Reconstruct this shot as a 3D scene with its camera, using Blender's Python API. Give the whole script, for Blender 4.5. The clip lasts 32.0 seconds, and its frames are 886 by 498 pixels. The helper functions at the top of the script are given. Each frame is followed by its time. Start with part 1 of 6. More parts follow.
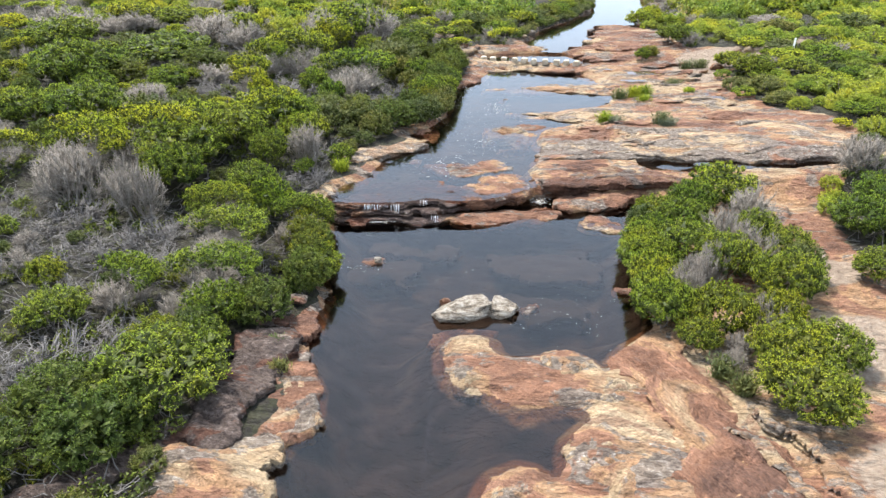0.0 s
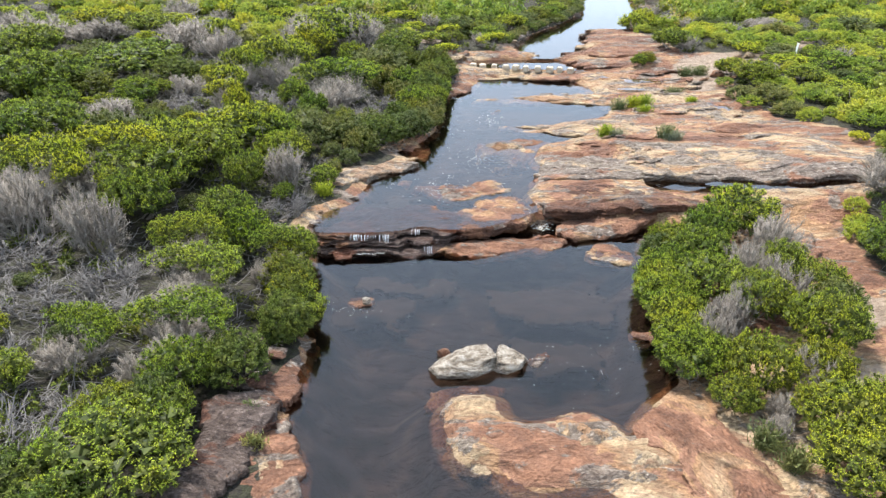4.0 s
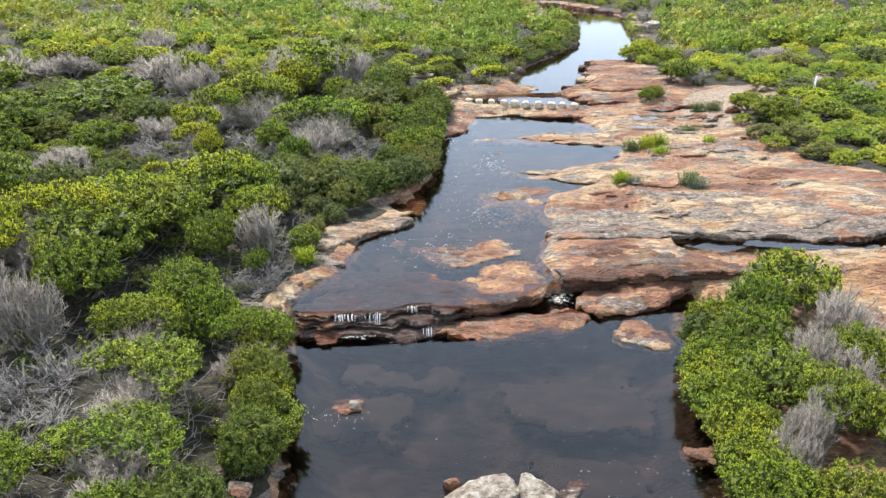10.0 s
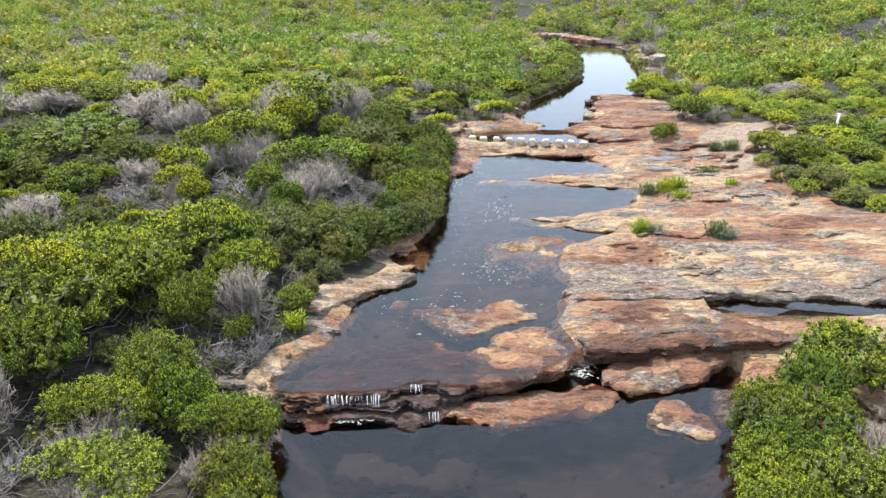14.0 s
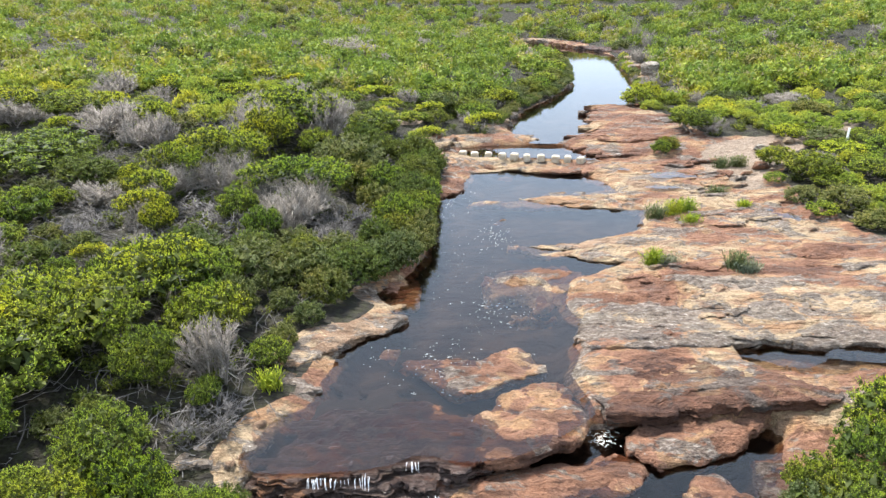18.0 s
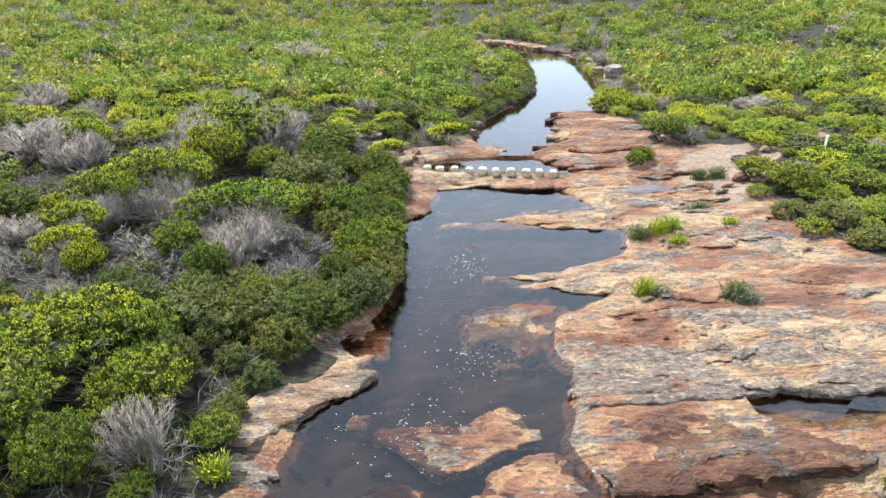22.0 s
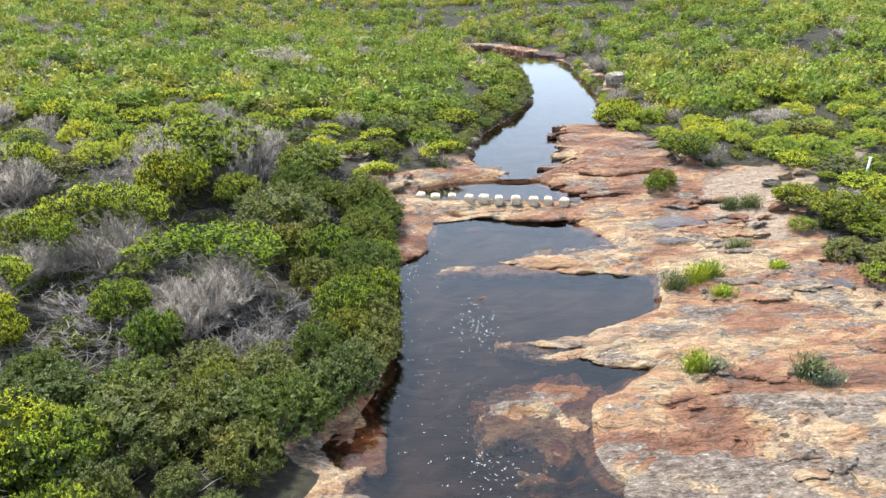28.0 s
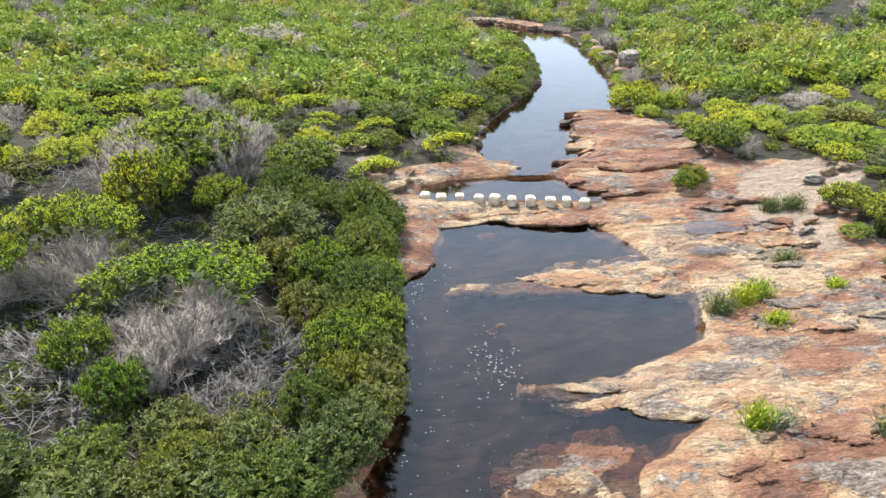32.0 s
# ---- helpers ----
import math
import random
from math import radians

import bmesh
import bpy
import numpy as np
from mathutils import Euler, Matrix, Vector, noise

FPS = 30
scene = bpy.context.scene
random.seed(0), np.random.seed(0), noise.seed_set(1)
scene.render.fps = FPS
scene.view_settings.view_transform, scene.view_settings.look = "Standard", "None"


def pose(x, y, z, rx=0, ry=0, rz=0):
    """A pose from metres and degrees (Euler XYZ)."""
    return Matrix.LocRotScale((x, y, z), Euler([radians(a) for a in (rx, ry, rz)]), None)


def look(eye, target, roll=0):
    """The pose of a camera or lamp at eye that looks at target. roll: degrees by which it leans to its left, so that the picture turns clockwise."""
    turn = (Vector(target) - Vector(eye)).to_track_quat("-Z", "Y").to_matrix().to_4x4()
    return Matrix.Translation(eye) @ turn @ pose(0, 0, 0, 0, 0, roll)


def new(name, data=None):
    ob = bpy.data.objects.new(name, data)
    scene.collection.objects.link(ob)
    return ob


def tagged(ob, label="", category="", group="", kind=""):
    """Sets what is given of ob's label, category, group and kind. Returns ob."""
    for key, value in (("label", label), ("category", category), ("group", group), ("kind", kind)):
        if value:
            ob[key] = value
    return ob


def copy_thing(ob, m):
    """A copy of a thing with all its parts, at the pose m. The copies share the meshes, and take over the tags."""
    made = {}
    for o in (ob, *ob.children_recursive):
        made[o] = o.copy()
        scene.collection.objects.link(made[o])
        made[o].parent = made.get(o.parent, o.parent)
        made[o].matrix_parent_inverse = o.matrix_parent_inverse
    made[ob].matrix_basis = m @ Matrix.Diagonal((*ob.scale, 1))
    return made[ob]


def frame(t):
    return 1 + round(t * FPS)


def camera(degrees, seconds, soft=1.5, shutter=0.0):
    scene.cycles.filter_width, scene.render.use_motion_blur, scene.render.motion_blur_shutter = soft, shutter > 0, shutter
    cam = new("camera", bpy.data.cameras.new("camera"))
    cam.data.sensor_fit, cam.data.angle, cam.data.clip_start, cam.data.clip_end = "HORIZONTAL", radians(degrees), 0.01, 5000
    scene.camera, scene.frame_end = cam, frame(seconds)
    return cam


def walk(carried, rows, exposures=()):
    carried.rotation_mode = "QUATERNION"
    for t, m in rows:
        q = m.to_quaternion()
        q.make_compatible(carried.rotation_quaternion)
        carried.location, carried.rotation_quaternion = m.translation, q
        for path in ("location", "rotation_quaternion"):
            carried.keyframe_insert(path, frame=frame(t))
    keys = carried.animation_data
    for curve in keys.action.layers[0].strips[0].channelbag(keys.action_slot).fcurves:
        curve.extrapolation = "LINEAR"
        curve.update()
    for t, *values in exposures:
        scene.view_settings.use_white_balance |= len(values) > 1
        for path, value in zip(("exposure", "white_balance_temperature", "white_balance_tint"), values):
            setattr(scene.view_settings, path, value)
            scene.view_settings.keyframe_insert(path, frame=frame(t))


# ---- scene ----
cam = camera(68.0, 32.0, soft=1.4)
PATH = [
    (0, (1.194, -16.057, 10.074), (1.073, -14.279, 9.166), -0.9),
    (1, (1.07, -15.481, 10.116), (0.957, -13.703, 9.206), -0.9),
    (2, (0.947, -14.886, 10.114), (0.844, -13.107, 9.205), -0.8),
    (3, (0.853, -14.227, 10.089), (0.761, -12.447, 9.18), -0.9),
    (6, (0.567, -12.432, 10.112), (0.518, -10.65, 9.203), -0.9),
    (7, (0.541, -11.771, 10.07), (0.491, -9.986, 9.168), -1.1),
    (8, (0.468, -11.153, 10.038), (0.419, -9.36, 9.154), -1.2),
    (9, (0.383, -10.5, 10.037), (0.336, -8.698, 9.171), -1.1),
    (10, (0.293, -9.909, 10.028), (0.248, -8.097, 9.182), -1.1),
    (11, (0.206, -9.278, 10.0), (0.162, -7.456, 9.176), -1.2),
    (12, (0.181, -8.699, 10.053), (0.135, -6.869, 9.247), -1.2),
    (13, (0.071, -8.004, 10.008), (0.031, -6.165, 9.222), -1.0),
    (14, (-0.008, -7.387, 10.042), (-0.046, -5.542, 9.271), -1.0),
    (17, (-0.276, -5.351, 10.023), (-0.284, -3.502, 9.263), -0.8),
    (18, (-0.405, -4.751, 10.119), (-0.39, -2.902, 9.355), -0.7),
    (19, (-0.518, -4.15, 10.187), (-0.472, -2.303, 9.421), -0.7),
    (20, (-0.597, -3.45, 10.233), (-0.52, -1.604, 9.467), -0.8),
    (21, (-0.647, -2.74, 10.237), (-0.537, -0.896, 9.471), -0.8),
    (22, (-0.678, -2.041, 10.262), (-0.539, -0.198, 9.495), -0.8),
    (23, (-0.738, -1.299, 10.244), (-0.576, 0.542, 9.478), -0.7),
    (24, (-0.748, -0.596, 10.283), (-0.578, 1.243, 9.516), -0.7),
    (25, (-0.769, 0.156, 10.263), (-0.592, 1.995, 9.497), -0.6),
    (28, (-0.867, 2.358, 10.346), (-0.681, 4.196, 9.579), -0.7),
    (29, (-0.873, 3.149, 10.379), (-0.687, 4.98, 9.597), -0.8),
    (30, (-0.903, 3.973, 10.398), (-0.714, 5.796, 9.598), -0.7),
    (31, (-0.862, 4.772, 10.426), (-0.676, 6.587, 9.606), -0.9),
    (32, (-0.883, 5.546, 10.472), (-0.696, 7.352, 9.632), -1.0),
]
walk(cam, [(t, look(eye, target, roll)) for t, eye, target, roll in PATH])

# ---------------------------------------------------------------- light
world = bpy.data.worlds.new("sky")
scene.world = world
world.use_nodes = True
wn = world.node_tree
sky = wn.nodes.new("ShaderNodeTexSky")
sky.sky_type = "NISHITA"
sky.sun_disc = False
sky.sun_elevation = radians(59)
sky.sun_rotation = radians(-37)
sky.air_density, sky.dust_density, sky.ozone_density = 1.0, 0.5, 1.0
bgn = wn.nodes["Background"]
bgn.inputs["Strength"].default_value = 0.108
# high thin cloud evens the sky out
veil = wn.nodes.new("ShaderNodeMix")
veil.data_type = "RGBA"
veil.inputs[0].default_value = 0.82
veil.inputs[7].default_value = (3.5, 4.15, 5.1, 1)
wn.links.new(sky.outputs[0], veil.inputs[6])
wn.links.new(veil.outputs[2], bgn.inputs[0])
sun = new("sun", bpy.data.lights.new("sun", "SUN"))
sun.data.energy = 2.9
sun.data.angle = radians(8)
sun.data.color = (1.0, 0.965, 0.91)
sun.matrix_world = look((-12, 16, 34), (0, 0, 0))
scene.view_settings.exposure = 1.97

# ---------------------------------------------------------------- materials


def mat(name):
    m = bpy.data.materials.new(name)
    m.use_nodes = True
    return m, m.node_tree, m.node_tree.nodes["Principled BSDF"]


def nd(nt, kind, **sockets):
    n = nt.nodes.new(kind)
    for k, v in sockets.items():
        n.inputs[k.replace("_", " ")].default_value = v
    return n


def ramp(nt, src, stops, interp="LINEAR"):
    r = nt.nodes.new("ShaderNodeValToRGB")
    r.color_ramp.interpolation = interp
    el = r.color_ramp.elements
    while len(el) < len(stops):
        el.new(0.5)
    for e, (p, c) in zip(el, stops):
        e.position = p
        e.color = (*c, 1) if len(c) == 3 else c
    nt.links.new(src, r.inputs[0])
    return r.outputs[0]


def mix(nt, fac, a, b, blend="MIX"):
    n = nt.nodes.new("ShaderNodeMix")
    n.data_type, n.blend_type = "RGBA", blend
    for sock, v in ((n.inputs[0], fac), (n.inputs[6], a), (n.inputs[7], b)):
        if isinstance(v, bpy.types.NodeSocket):
            nt.links.new(v, sock)
        elif isinstance(v, tuple):
            sock.default_value = (*v, 1)
        else:
            sock.default_value = v
    return n.outputs[2]


def coords(nt, scale=(1, 1, 1), turn=0.0):
    g = nt.nodes.new("ShaderNodeNewGeometry")
    mp = nt.nodes.new("ShaderNodeMapping")
    mp.vector_type = "TEXTURE"
    mp.inputs["Scale"].default_value = [1 / v for v in scale]
    mp.inputs["Rotation"].default_value = (0, 0, turn)
    nt.links.new(g.outputs["Position"], mp.inputs[0])
    return mp.outputs[0]


def noise_tex(nt, vec, scale, detail=5, rough=0.6, distort=0.0):
    n = nd(nt, "ShaderNodeTexNoise", Scale=scale, Detail=detail, Roughness=rough, Distortion=distort)
    nt.links.new(vec, n.inputs["Vector"])
    return n.outputs["Fac"]


def bump(nt, bsdf, height, strength, distance):
    b = nd(nt, "ShaderNodeBump", Strength=strength, Distance=distance)
    nt.links.new(height, b.inputs["Height"])
    nt.links.new(b.outputs[0], bsdf.inputs["Normal"])
    return b


def math2(nt, op, a, b=0.0, c=0.0):
    n = nt.nodes.new("ShaderNodeMath")
    n.operation = op
    for sock, v in zip(n.inputs, (a, b, c)):
        if isinstance(v, bpy.types.NodeSocket):
            nt.links.new(v, sock)
        else:
            sock.default_value = v
    return n.outputs[0]


def rock_colour(nt, red=0.0, grey=0.0, pale=0.0, turn=-0.07, stretch=0.22):
    """Weathered bedded sandstone: rust, orange, tan and cream patches with sharp edges, grey lichen crust with white flecks,
    dark bedding joints. Returns the colour and a height for fine relief."""
    bed = coords(nt, (0.62, 1.0, 0.9), turn)
    bed2 = coords(nt, (stretch, 1.0, 1.3), turn)
    free_v = coords(nt)
    zone = noise_tex(nt, bed, 0.55, 6, 0.54, 0.7)
    k = 0.10
    base = ramp(nt, zone, [(0.30 + k * (red - pale), (0.113, 0.060, 0.041)), (0.39 + k * (red - pale), (0.185, 0.093, 0.056)), (0.455 + k * (red - pale), (0.209, 0.114, 0.074)),
                           (0.475 + k * (red - pale), (0.289, 0.173, 0.093)), (0.53 + k * (red - pale), (0.253, 0.166, 0.104)), (0.55 + k * (red - pale), (0.320, 0.232, 0.140)),
                           (0.62 + k * (red - pale), (0.325, 0.258, 0.172)), (0.645 + k * (red - pale), (0.215, 0.138, 0.090)), (0.75, (0.297, 0.222, 0.149))])
    streak = noise_tex(nt, bed2, 7.0, 7, 0.68, 0.25)
    base = mix(nt, 0.5, base, ramp(nt, streak, [(0.30, (0.40, 0.36, 0.35)), (0.45, (0.80, 0.78, 0.77)), (0.55, (1.0, 1.0, 1.0)), (0.70, (1.3, 1.33, 1.36))]), "MULTIPLY")
    # grey crust, flecked with white lichen and black stain
    crust = noise_tex(nt, bed, 1.05, 9, 0.66, 0.6)
    crust_m = ramp(nt, crust, [(0.555 - 0.13 * grey, (0, 0, 0)), (0.585 - 0.13 * grey, (1, 1, 1))])
    fleck = noise_tex(nt, coords(nt, (0.55, 1, 1), turn), 8.5, 7, 0.74, 0.2)
    lich = ramp(nt, fleck, [(0.33, (0.04, 0.034, 0.03)), (0.44, (0.10, 0.085, 0.073)), (0.54, (0.17, 0.15, 0.13)), (0.62, (0.24, 0.22, 0.195)), (0.66, (0.46, 0.44, 0.41))])
    base = mix(nt, math2(nt, "MULTIPLY", crust_m, 0.88), base, lich)
    # bedding joints
    lay = noise_tex(nt, bed, 1.7, 5, 0.55, 0.5)
    saw = math2(nt, "FRACT", math2(nt, "MULTIPLY", lay, 13.0))
    joint = ramp(nt, saw, [(0.0, (1, 1, 1)), (0.10, (0.0, 0.0, 0.0))])
    rough_m = ramp(nt, noise_tex(nt, free_v, 1.9, 4, 0.6), [(0.42, (0, 0, 0)), (0.58, (1, 1, 1))])
    base = mix(nt, math2(nt, "MULTIPLY", math2(nt, "MULTIPLY", joint, rough_m), 0.6), base, (0.06, 0.042, 0.035))
    chip = noise_tex(nt, coords(nt, (stretch, 1.0, 0.9), turn), 5.5, 7, 0.68, 0.3)
    base = mix(nt, 0.75, base, ramp(nt, chip, [(0.34, (0.30, 0.26, 0.24)), (0.39, (1, 1, 1)), (0.60, (1, 1, 1)), (0.64, (1.55, 1.6, 1.65))]), "MULTIPLY")
    # flaked sheets, each of its own tint, the shadow line at their broken edge painted dark
    flake = math2(nt, "MULTIPLY", noise_tex(nt, coords(nt, (0.28 + stretch, 1.0, 0.8), turn), 1.7, 9, 0.6, 0.5), 19.0)
    cell = nt.nodes.new("ShaderNodeTexWhiteNoise")
    cell.noise_dimensions = "1D"
    nt.links.new(math2(nt, "FLOOR", flake), cell.inputs["W"])
    base = mix(nt, 0.74, base, ramp(nt, cell.outputs["Value"], [(0.0, (0.55, 0.50, 0.48)), (0.35, (0.88, 0.86, 0.84)), (0.65, (1.08, 1.06, 1.02)), (1.0, (1.45, 1.48, 1.5))]), "MULTIPLY")
    lip = math2(nt, "FRACT", flake)
    base = mix(nt, math2(nt, "MULTIPLY", ramp(nt, lip, [(0.0, (1, 1, 1)), (0.09, (0, 0, 0))]), math2(nt, "MULTIPLY", rough_m, 0.75)), base, (0.055, 0.04, 0.033))
    pits = ramp(nt, noise_tex(nt, free_v, 15.0, 5, 0.7), [(0.30, (0.45, 0.42, 0.40)), (0.45, (1, 1, 1))])
    base = mix(nt, 0.8, base, pits, "MULTIPLY")
    speck = noise_tex(nt, coords(nt, (0.6, 1.0, 1.0), turn), 21.0, 4, 0.65)
    base = mix(nt, 0.7, base, ramp(nt, speck, [(0.34, (0.70, 0.62, 0.57)), (0.44, (1.32, 1.25, 1.20)), (0.57, (1.42, 1.36, 1.31)), (0.66, (1.95, 1.9, 1.85))]), "MULTIPLY")
    height = math2(nt, "ADD", math2(nt, "ADD", math2(nt, "MULTIPLY", saw, 0.5), math2(nt, "MULTIPLY", lip, 0.45)), math2(nt, "ADD", math2(nt, "MULTIPLY", streak, 0.9), math2(nt, "MULTIPLY", fleck, 0.8)))
    return base, height


def sandstone(name, red=0.0, grey=0.0, pale=0.0, rough=0.8, turn=-0.07, soak=(1.0, 1.0, 1.0), stretch=0.22):
    m, nt, b = mat(name)
    col, h = rock_colour(nt, red, grey, pale, turn, stretch)
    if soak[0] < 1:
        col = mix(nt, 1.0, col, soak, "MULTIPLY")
    nt.links.new(col, b.inputs["Base Color"])
    b.inputs["Roughness"].default_value = rough
    b.inputs["Specular IOR Level"].default_value = 0.3
    bump(nt, b, h, 1.0, 0.1)
    return m


ROCK = sandstone("weathered_sandstone", 0.15, 0.3, 0.25)
ROCK_TAN = sandstone("tan_sandstone", 0.45, 0.1, 0.25)
ROCK_RED = sandstone("rusty_sandstone", 0.9, 0.05, 0.0)
ROCK_GREY = sandstone("lichen_crusted_sandstone", 0.0, 1.0, 0.2)
ROCK_PALE = sandstone("pale_sandstone", 0.0, 0.4, 0.7)
ROCK_WET = sandstone("wet_sandstone", 0.8, 0.5, 0.0, 0.3, -0.07, (0.5, 0.44, 0.46))
ROCK_ASH = sandstone("ashen_sandstone", 0.0, 0.55, 1.0)
ROCK_BROWN = sandstone("brown_sandstone", 0.9, 0.45, -0.1, 0.8, -0.07, (0.60, 0.57, 0.57))
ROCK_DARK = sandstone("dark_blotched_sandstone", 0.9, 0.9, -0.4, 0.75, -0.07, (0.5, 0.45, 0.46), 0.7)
# submerged rock; the light lost in the brown water is in its dark colour
DIMMED_ROCK, nt, b = mat("water_dimmed_rock")
nt.links.new(ramp(nt, noise_tex(nt, coords(nt, (0.6, 1, 1), 0.2), 1.6, 7, 0.65, 0.4), [(0.35, (0.014, 0.011, 0.009)), (0.52, (0.023, 0.018, 0.014)), (0.68, (0.040, 0.029, 0.022))]), b.inputs["Base Color"])
b.inputs["Roughness"].default_value = 0.9
ROCK_SHELF = sandstone("red_streaked_sandstone", 0.85, -0.35, 0.0, 0.8, -1.08)
ROCK_NEAR = sandstone("blotched_tan_sandstone", 0.15, 0.1, 0.3, 0.8, 0.6, (1.0, 1.0, 1.0), 0.8)

# ground: bedrock near the creek, sand on the track, leaf litter under the heath, pool beds coloured darker with depth
GROUND, nt, b = mat("creek_ground")
col, rock_h = rock_colour(nt, 0.25, 0.15, 0.2)
att = nt.nodes.new("ShaderNodeAttribute")
att.attribute_name = "cover"
sep = nt.nodes.new("ShaderNodeSeparateColor")
nt.links.new(att.outputs["Color"], sep.inputs[0])
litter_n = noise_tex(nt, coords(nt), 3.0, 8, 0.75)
# litter colours, lowered to carry the shade between dense shrubs
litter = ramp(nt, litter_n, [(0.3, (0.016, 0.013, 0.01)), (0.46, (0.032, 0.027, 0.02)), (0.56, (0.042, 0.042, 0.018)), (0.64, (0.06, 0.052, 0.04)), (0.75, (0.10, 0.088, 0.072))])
sand = ramp(nt, noise_tex(nt, coords(nt), 6.0, 8, 0.7), [(0.3, (0.24, 0.17, 0.12)), (0.5, (0.32, 0.24, 0.175)), (0.7, (0.40, 0.325, 0.255))])
grain = math2(nt, "MULTIPLY_ADD", noise_tex(nt, coords(nt), 2.6, 6, 0.7), 0.9, -0.45)
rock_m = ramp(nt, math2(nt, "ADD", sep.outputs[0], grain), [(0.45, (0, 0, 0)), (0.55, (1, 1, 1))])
sand_m = ramp(nt, math2(nt, "ADD", sep.outputs[1], grain), [(0.42, (0, 0, 0)), (0.6, (1, 1, 1))])
# the dimming by deep brown water is painted into the bed colour
depth_m = ramp(nt, math2(nt, "ADD", sep.outputs[2], math2(nt, "MULTIPLY_ADD", noise_tex(nt, coords(nt, (0.5, 1, 1), 0.2), 0.9, 6, 0.6, 0.4), 1.3, -0.65)), [(0.3, (0, 0, 0)), (0.62, (1, 1, 1))])
depth_dark = ramp(nt, noise_tex(nt, coords(nt, (0.6, 1, 1), 0.3), 1.1, 7, 0.6, 0.5), [(0.35, (0.024, 0.02, 0.018)), (0.5, (0.044, 0.035, 0.03)), (0.62, (0.085, 0.062, 0.047))])
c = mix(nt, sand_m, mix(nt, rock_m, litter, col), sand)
c = mix(nt, depth_m, c, depth_dark)
nt.links.new(c, b.inputs["Base Color"])
b.inputs["Roughness"].default_value = 0.85
b.inputs["Specular IOR Level"].default_value = 0.3
bump(nt, b, rock_h, 1.0, 0.1)

# tannin-brown water: a glossy skin over tinted clear layers
WATER = bpy.data.materials.new("tannin_water")
WATER.use_nodes = True
nt = WATER.node_tree
nt.nodes.clear()
out = nt.nodes.new("ShaderNodeOutputMaterial")
tr = nd(nt, "ShaderNodeBsdfTransparent", Color=(0.57, 0.485, 0.43, 1))
gl = nd(nt, "ShaderNodeBsdfGlossy", Color=(1, 1, 1, 1), Roughness=0.035)
fr = nd(nt, "ShaderNodeFresnel", IOR=1.45)
mx = nt.nodes.new("ShaderNodeMixShader")
rip = noise_tex(nt, coords(nt, (0.4, 1.1, 1)), 2.2, 4, 0.55, 0.3)
fine = noise_tex(nt, coords(nt, (0.22, 1.0, 1), 0.06), 11.0, 2, 0.5, 0.2)
calm = ramp(nt, noise_tex(nt, coords(nt), 0.16, 2, 0.5), [(0.47, (0, 0, 0)), (0.6, (1, 1, 1))])
rip = math2(nt, "ADD", rip, math2(nt, "MULTIPLY", math2(nt, "MULTIPLY", fine, calm), 0.5))
bp = nd(nt, "ShaderNodeBump", Strength=0.04, Distance=0.03)
nt.links.new(rip, bp.inputs["Height"])
nt.links.new(bp.outputs[0], gl.inputs["Normal"])
nt.links.new(bp.outputs[0], fr.inputs["Normal"])
nt.links.new(fr.outputs[0], mx.inputs[0])
nt.links.new(tr.outputs[0], mx.inputs[1])
nt.links.new(gl.outputs[0], mx.inputs[2])
nt.links.new(mx.outputs[0], out.inputs[0])


def foliage(name, dark, mid, bright, spread=0.5):
    m, nt, b = mat(name)
    g = nt.nodes.new("ShaderNodeNewGeometry")
    oi = nt.nodes.new("ShaderNodeObjectInfo")
    leaf = ramp(nt, g.outputs["Random Per Island"], [(0.0, dark), (0.4, mid), (1.0, bright)])
    patch = noise_tex(nt, coords(nt), 0.35, 3, 0.6)
    clump = noise_tex(nt, coords(nt), 2.4, 3, 0.6)
    whole = ramp(nt, oi.outputs["Random"], [(0.0, (0.72, 0.82, 0.78)), (0.5, (1, 1, 1)), (1.0, (1.18, 1.06, 0.8))])
    c = mix(nt, 1.0, leaf, whole, "MULTIPLY")
    c = mix(nt, spread, c, ramp(nt, patch, [(0.35, (0.55, 0.75, 0.7)), (0.5, (1, 1, 1)), (0.65, (1.35, 1.15, 0.7))]), "MULTIPLY")
    c = mix(nt, 0.8, c, ramp(nt, clump, [(0.36, (0.72, 0.80, 0.85)), (0.5, (1, 1, 1)), (0.64, (1.28, 1.18, 0.95))]), "MULTIPLY")
    nt.links.new(c, b.inputs["Base Color"])
    b.inputs["Roughness"].default_value = 0.62
    b.inputs["Specular IOR Level"].default_value = 0.2
    t = nt.nodes.new("ShaderNodeBsdfTranslucent")
    nt.links.new(c, t.inputs["Color"])
    ms = nt.nodes.new("ShaderNodeMixShader")
    ms.inputs[0].default_value = 0.3
    nt.links.new(b.outputs[0], ms.inputs[1])
    nt.links.new(t.outputs[0], ms.inputs[2])
    nt.links.new(ms.outputs[0], nt.nodes["Material Output"].inputs[0])
    return m


LEAF_GREEN = foliage("bright_green_leaves", (0.10, 0.15, 0.018), (0.26, 0.335, 0.032), (0.47, 0.53, 0.06))
LEAF_YELLOW = foliage("yellow_green_leaves", (0.17, 0.215, 0.02), (0.38, 0.445, 0.03), (0.58, 0.62, 0.05))
LEAF_DEEP = foliage("deep_green_leaves", (0.06, 0.085, 0.018), (0.15, 0.19, 0.034), (0.28, 0.325, 0.06))
LEAF_OLIVE = foliage("olive_grey_leaves", (0.085, 0.096, 0.042), (0.175, 0.19, 0.08), (0.31, 0.32, 0.145))
HEATH = foliage("heath_leaves", (0.175, 0.22, 0.034), (0.355, 0.408, 0.05), (0.55, 0.59, 0.085), 0.7)
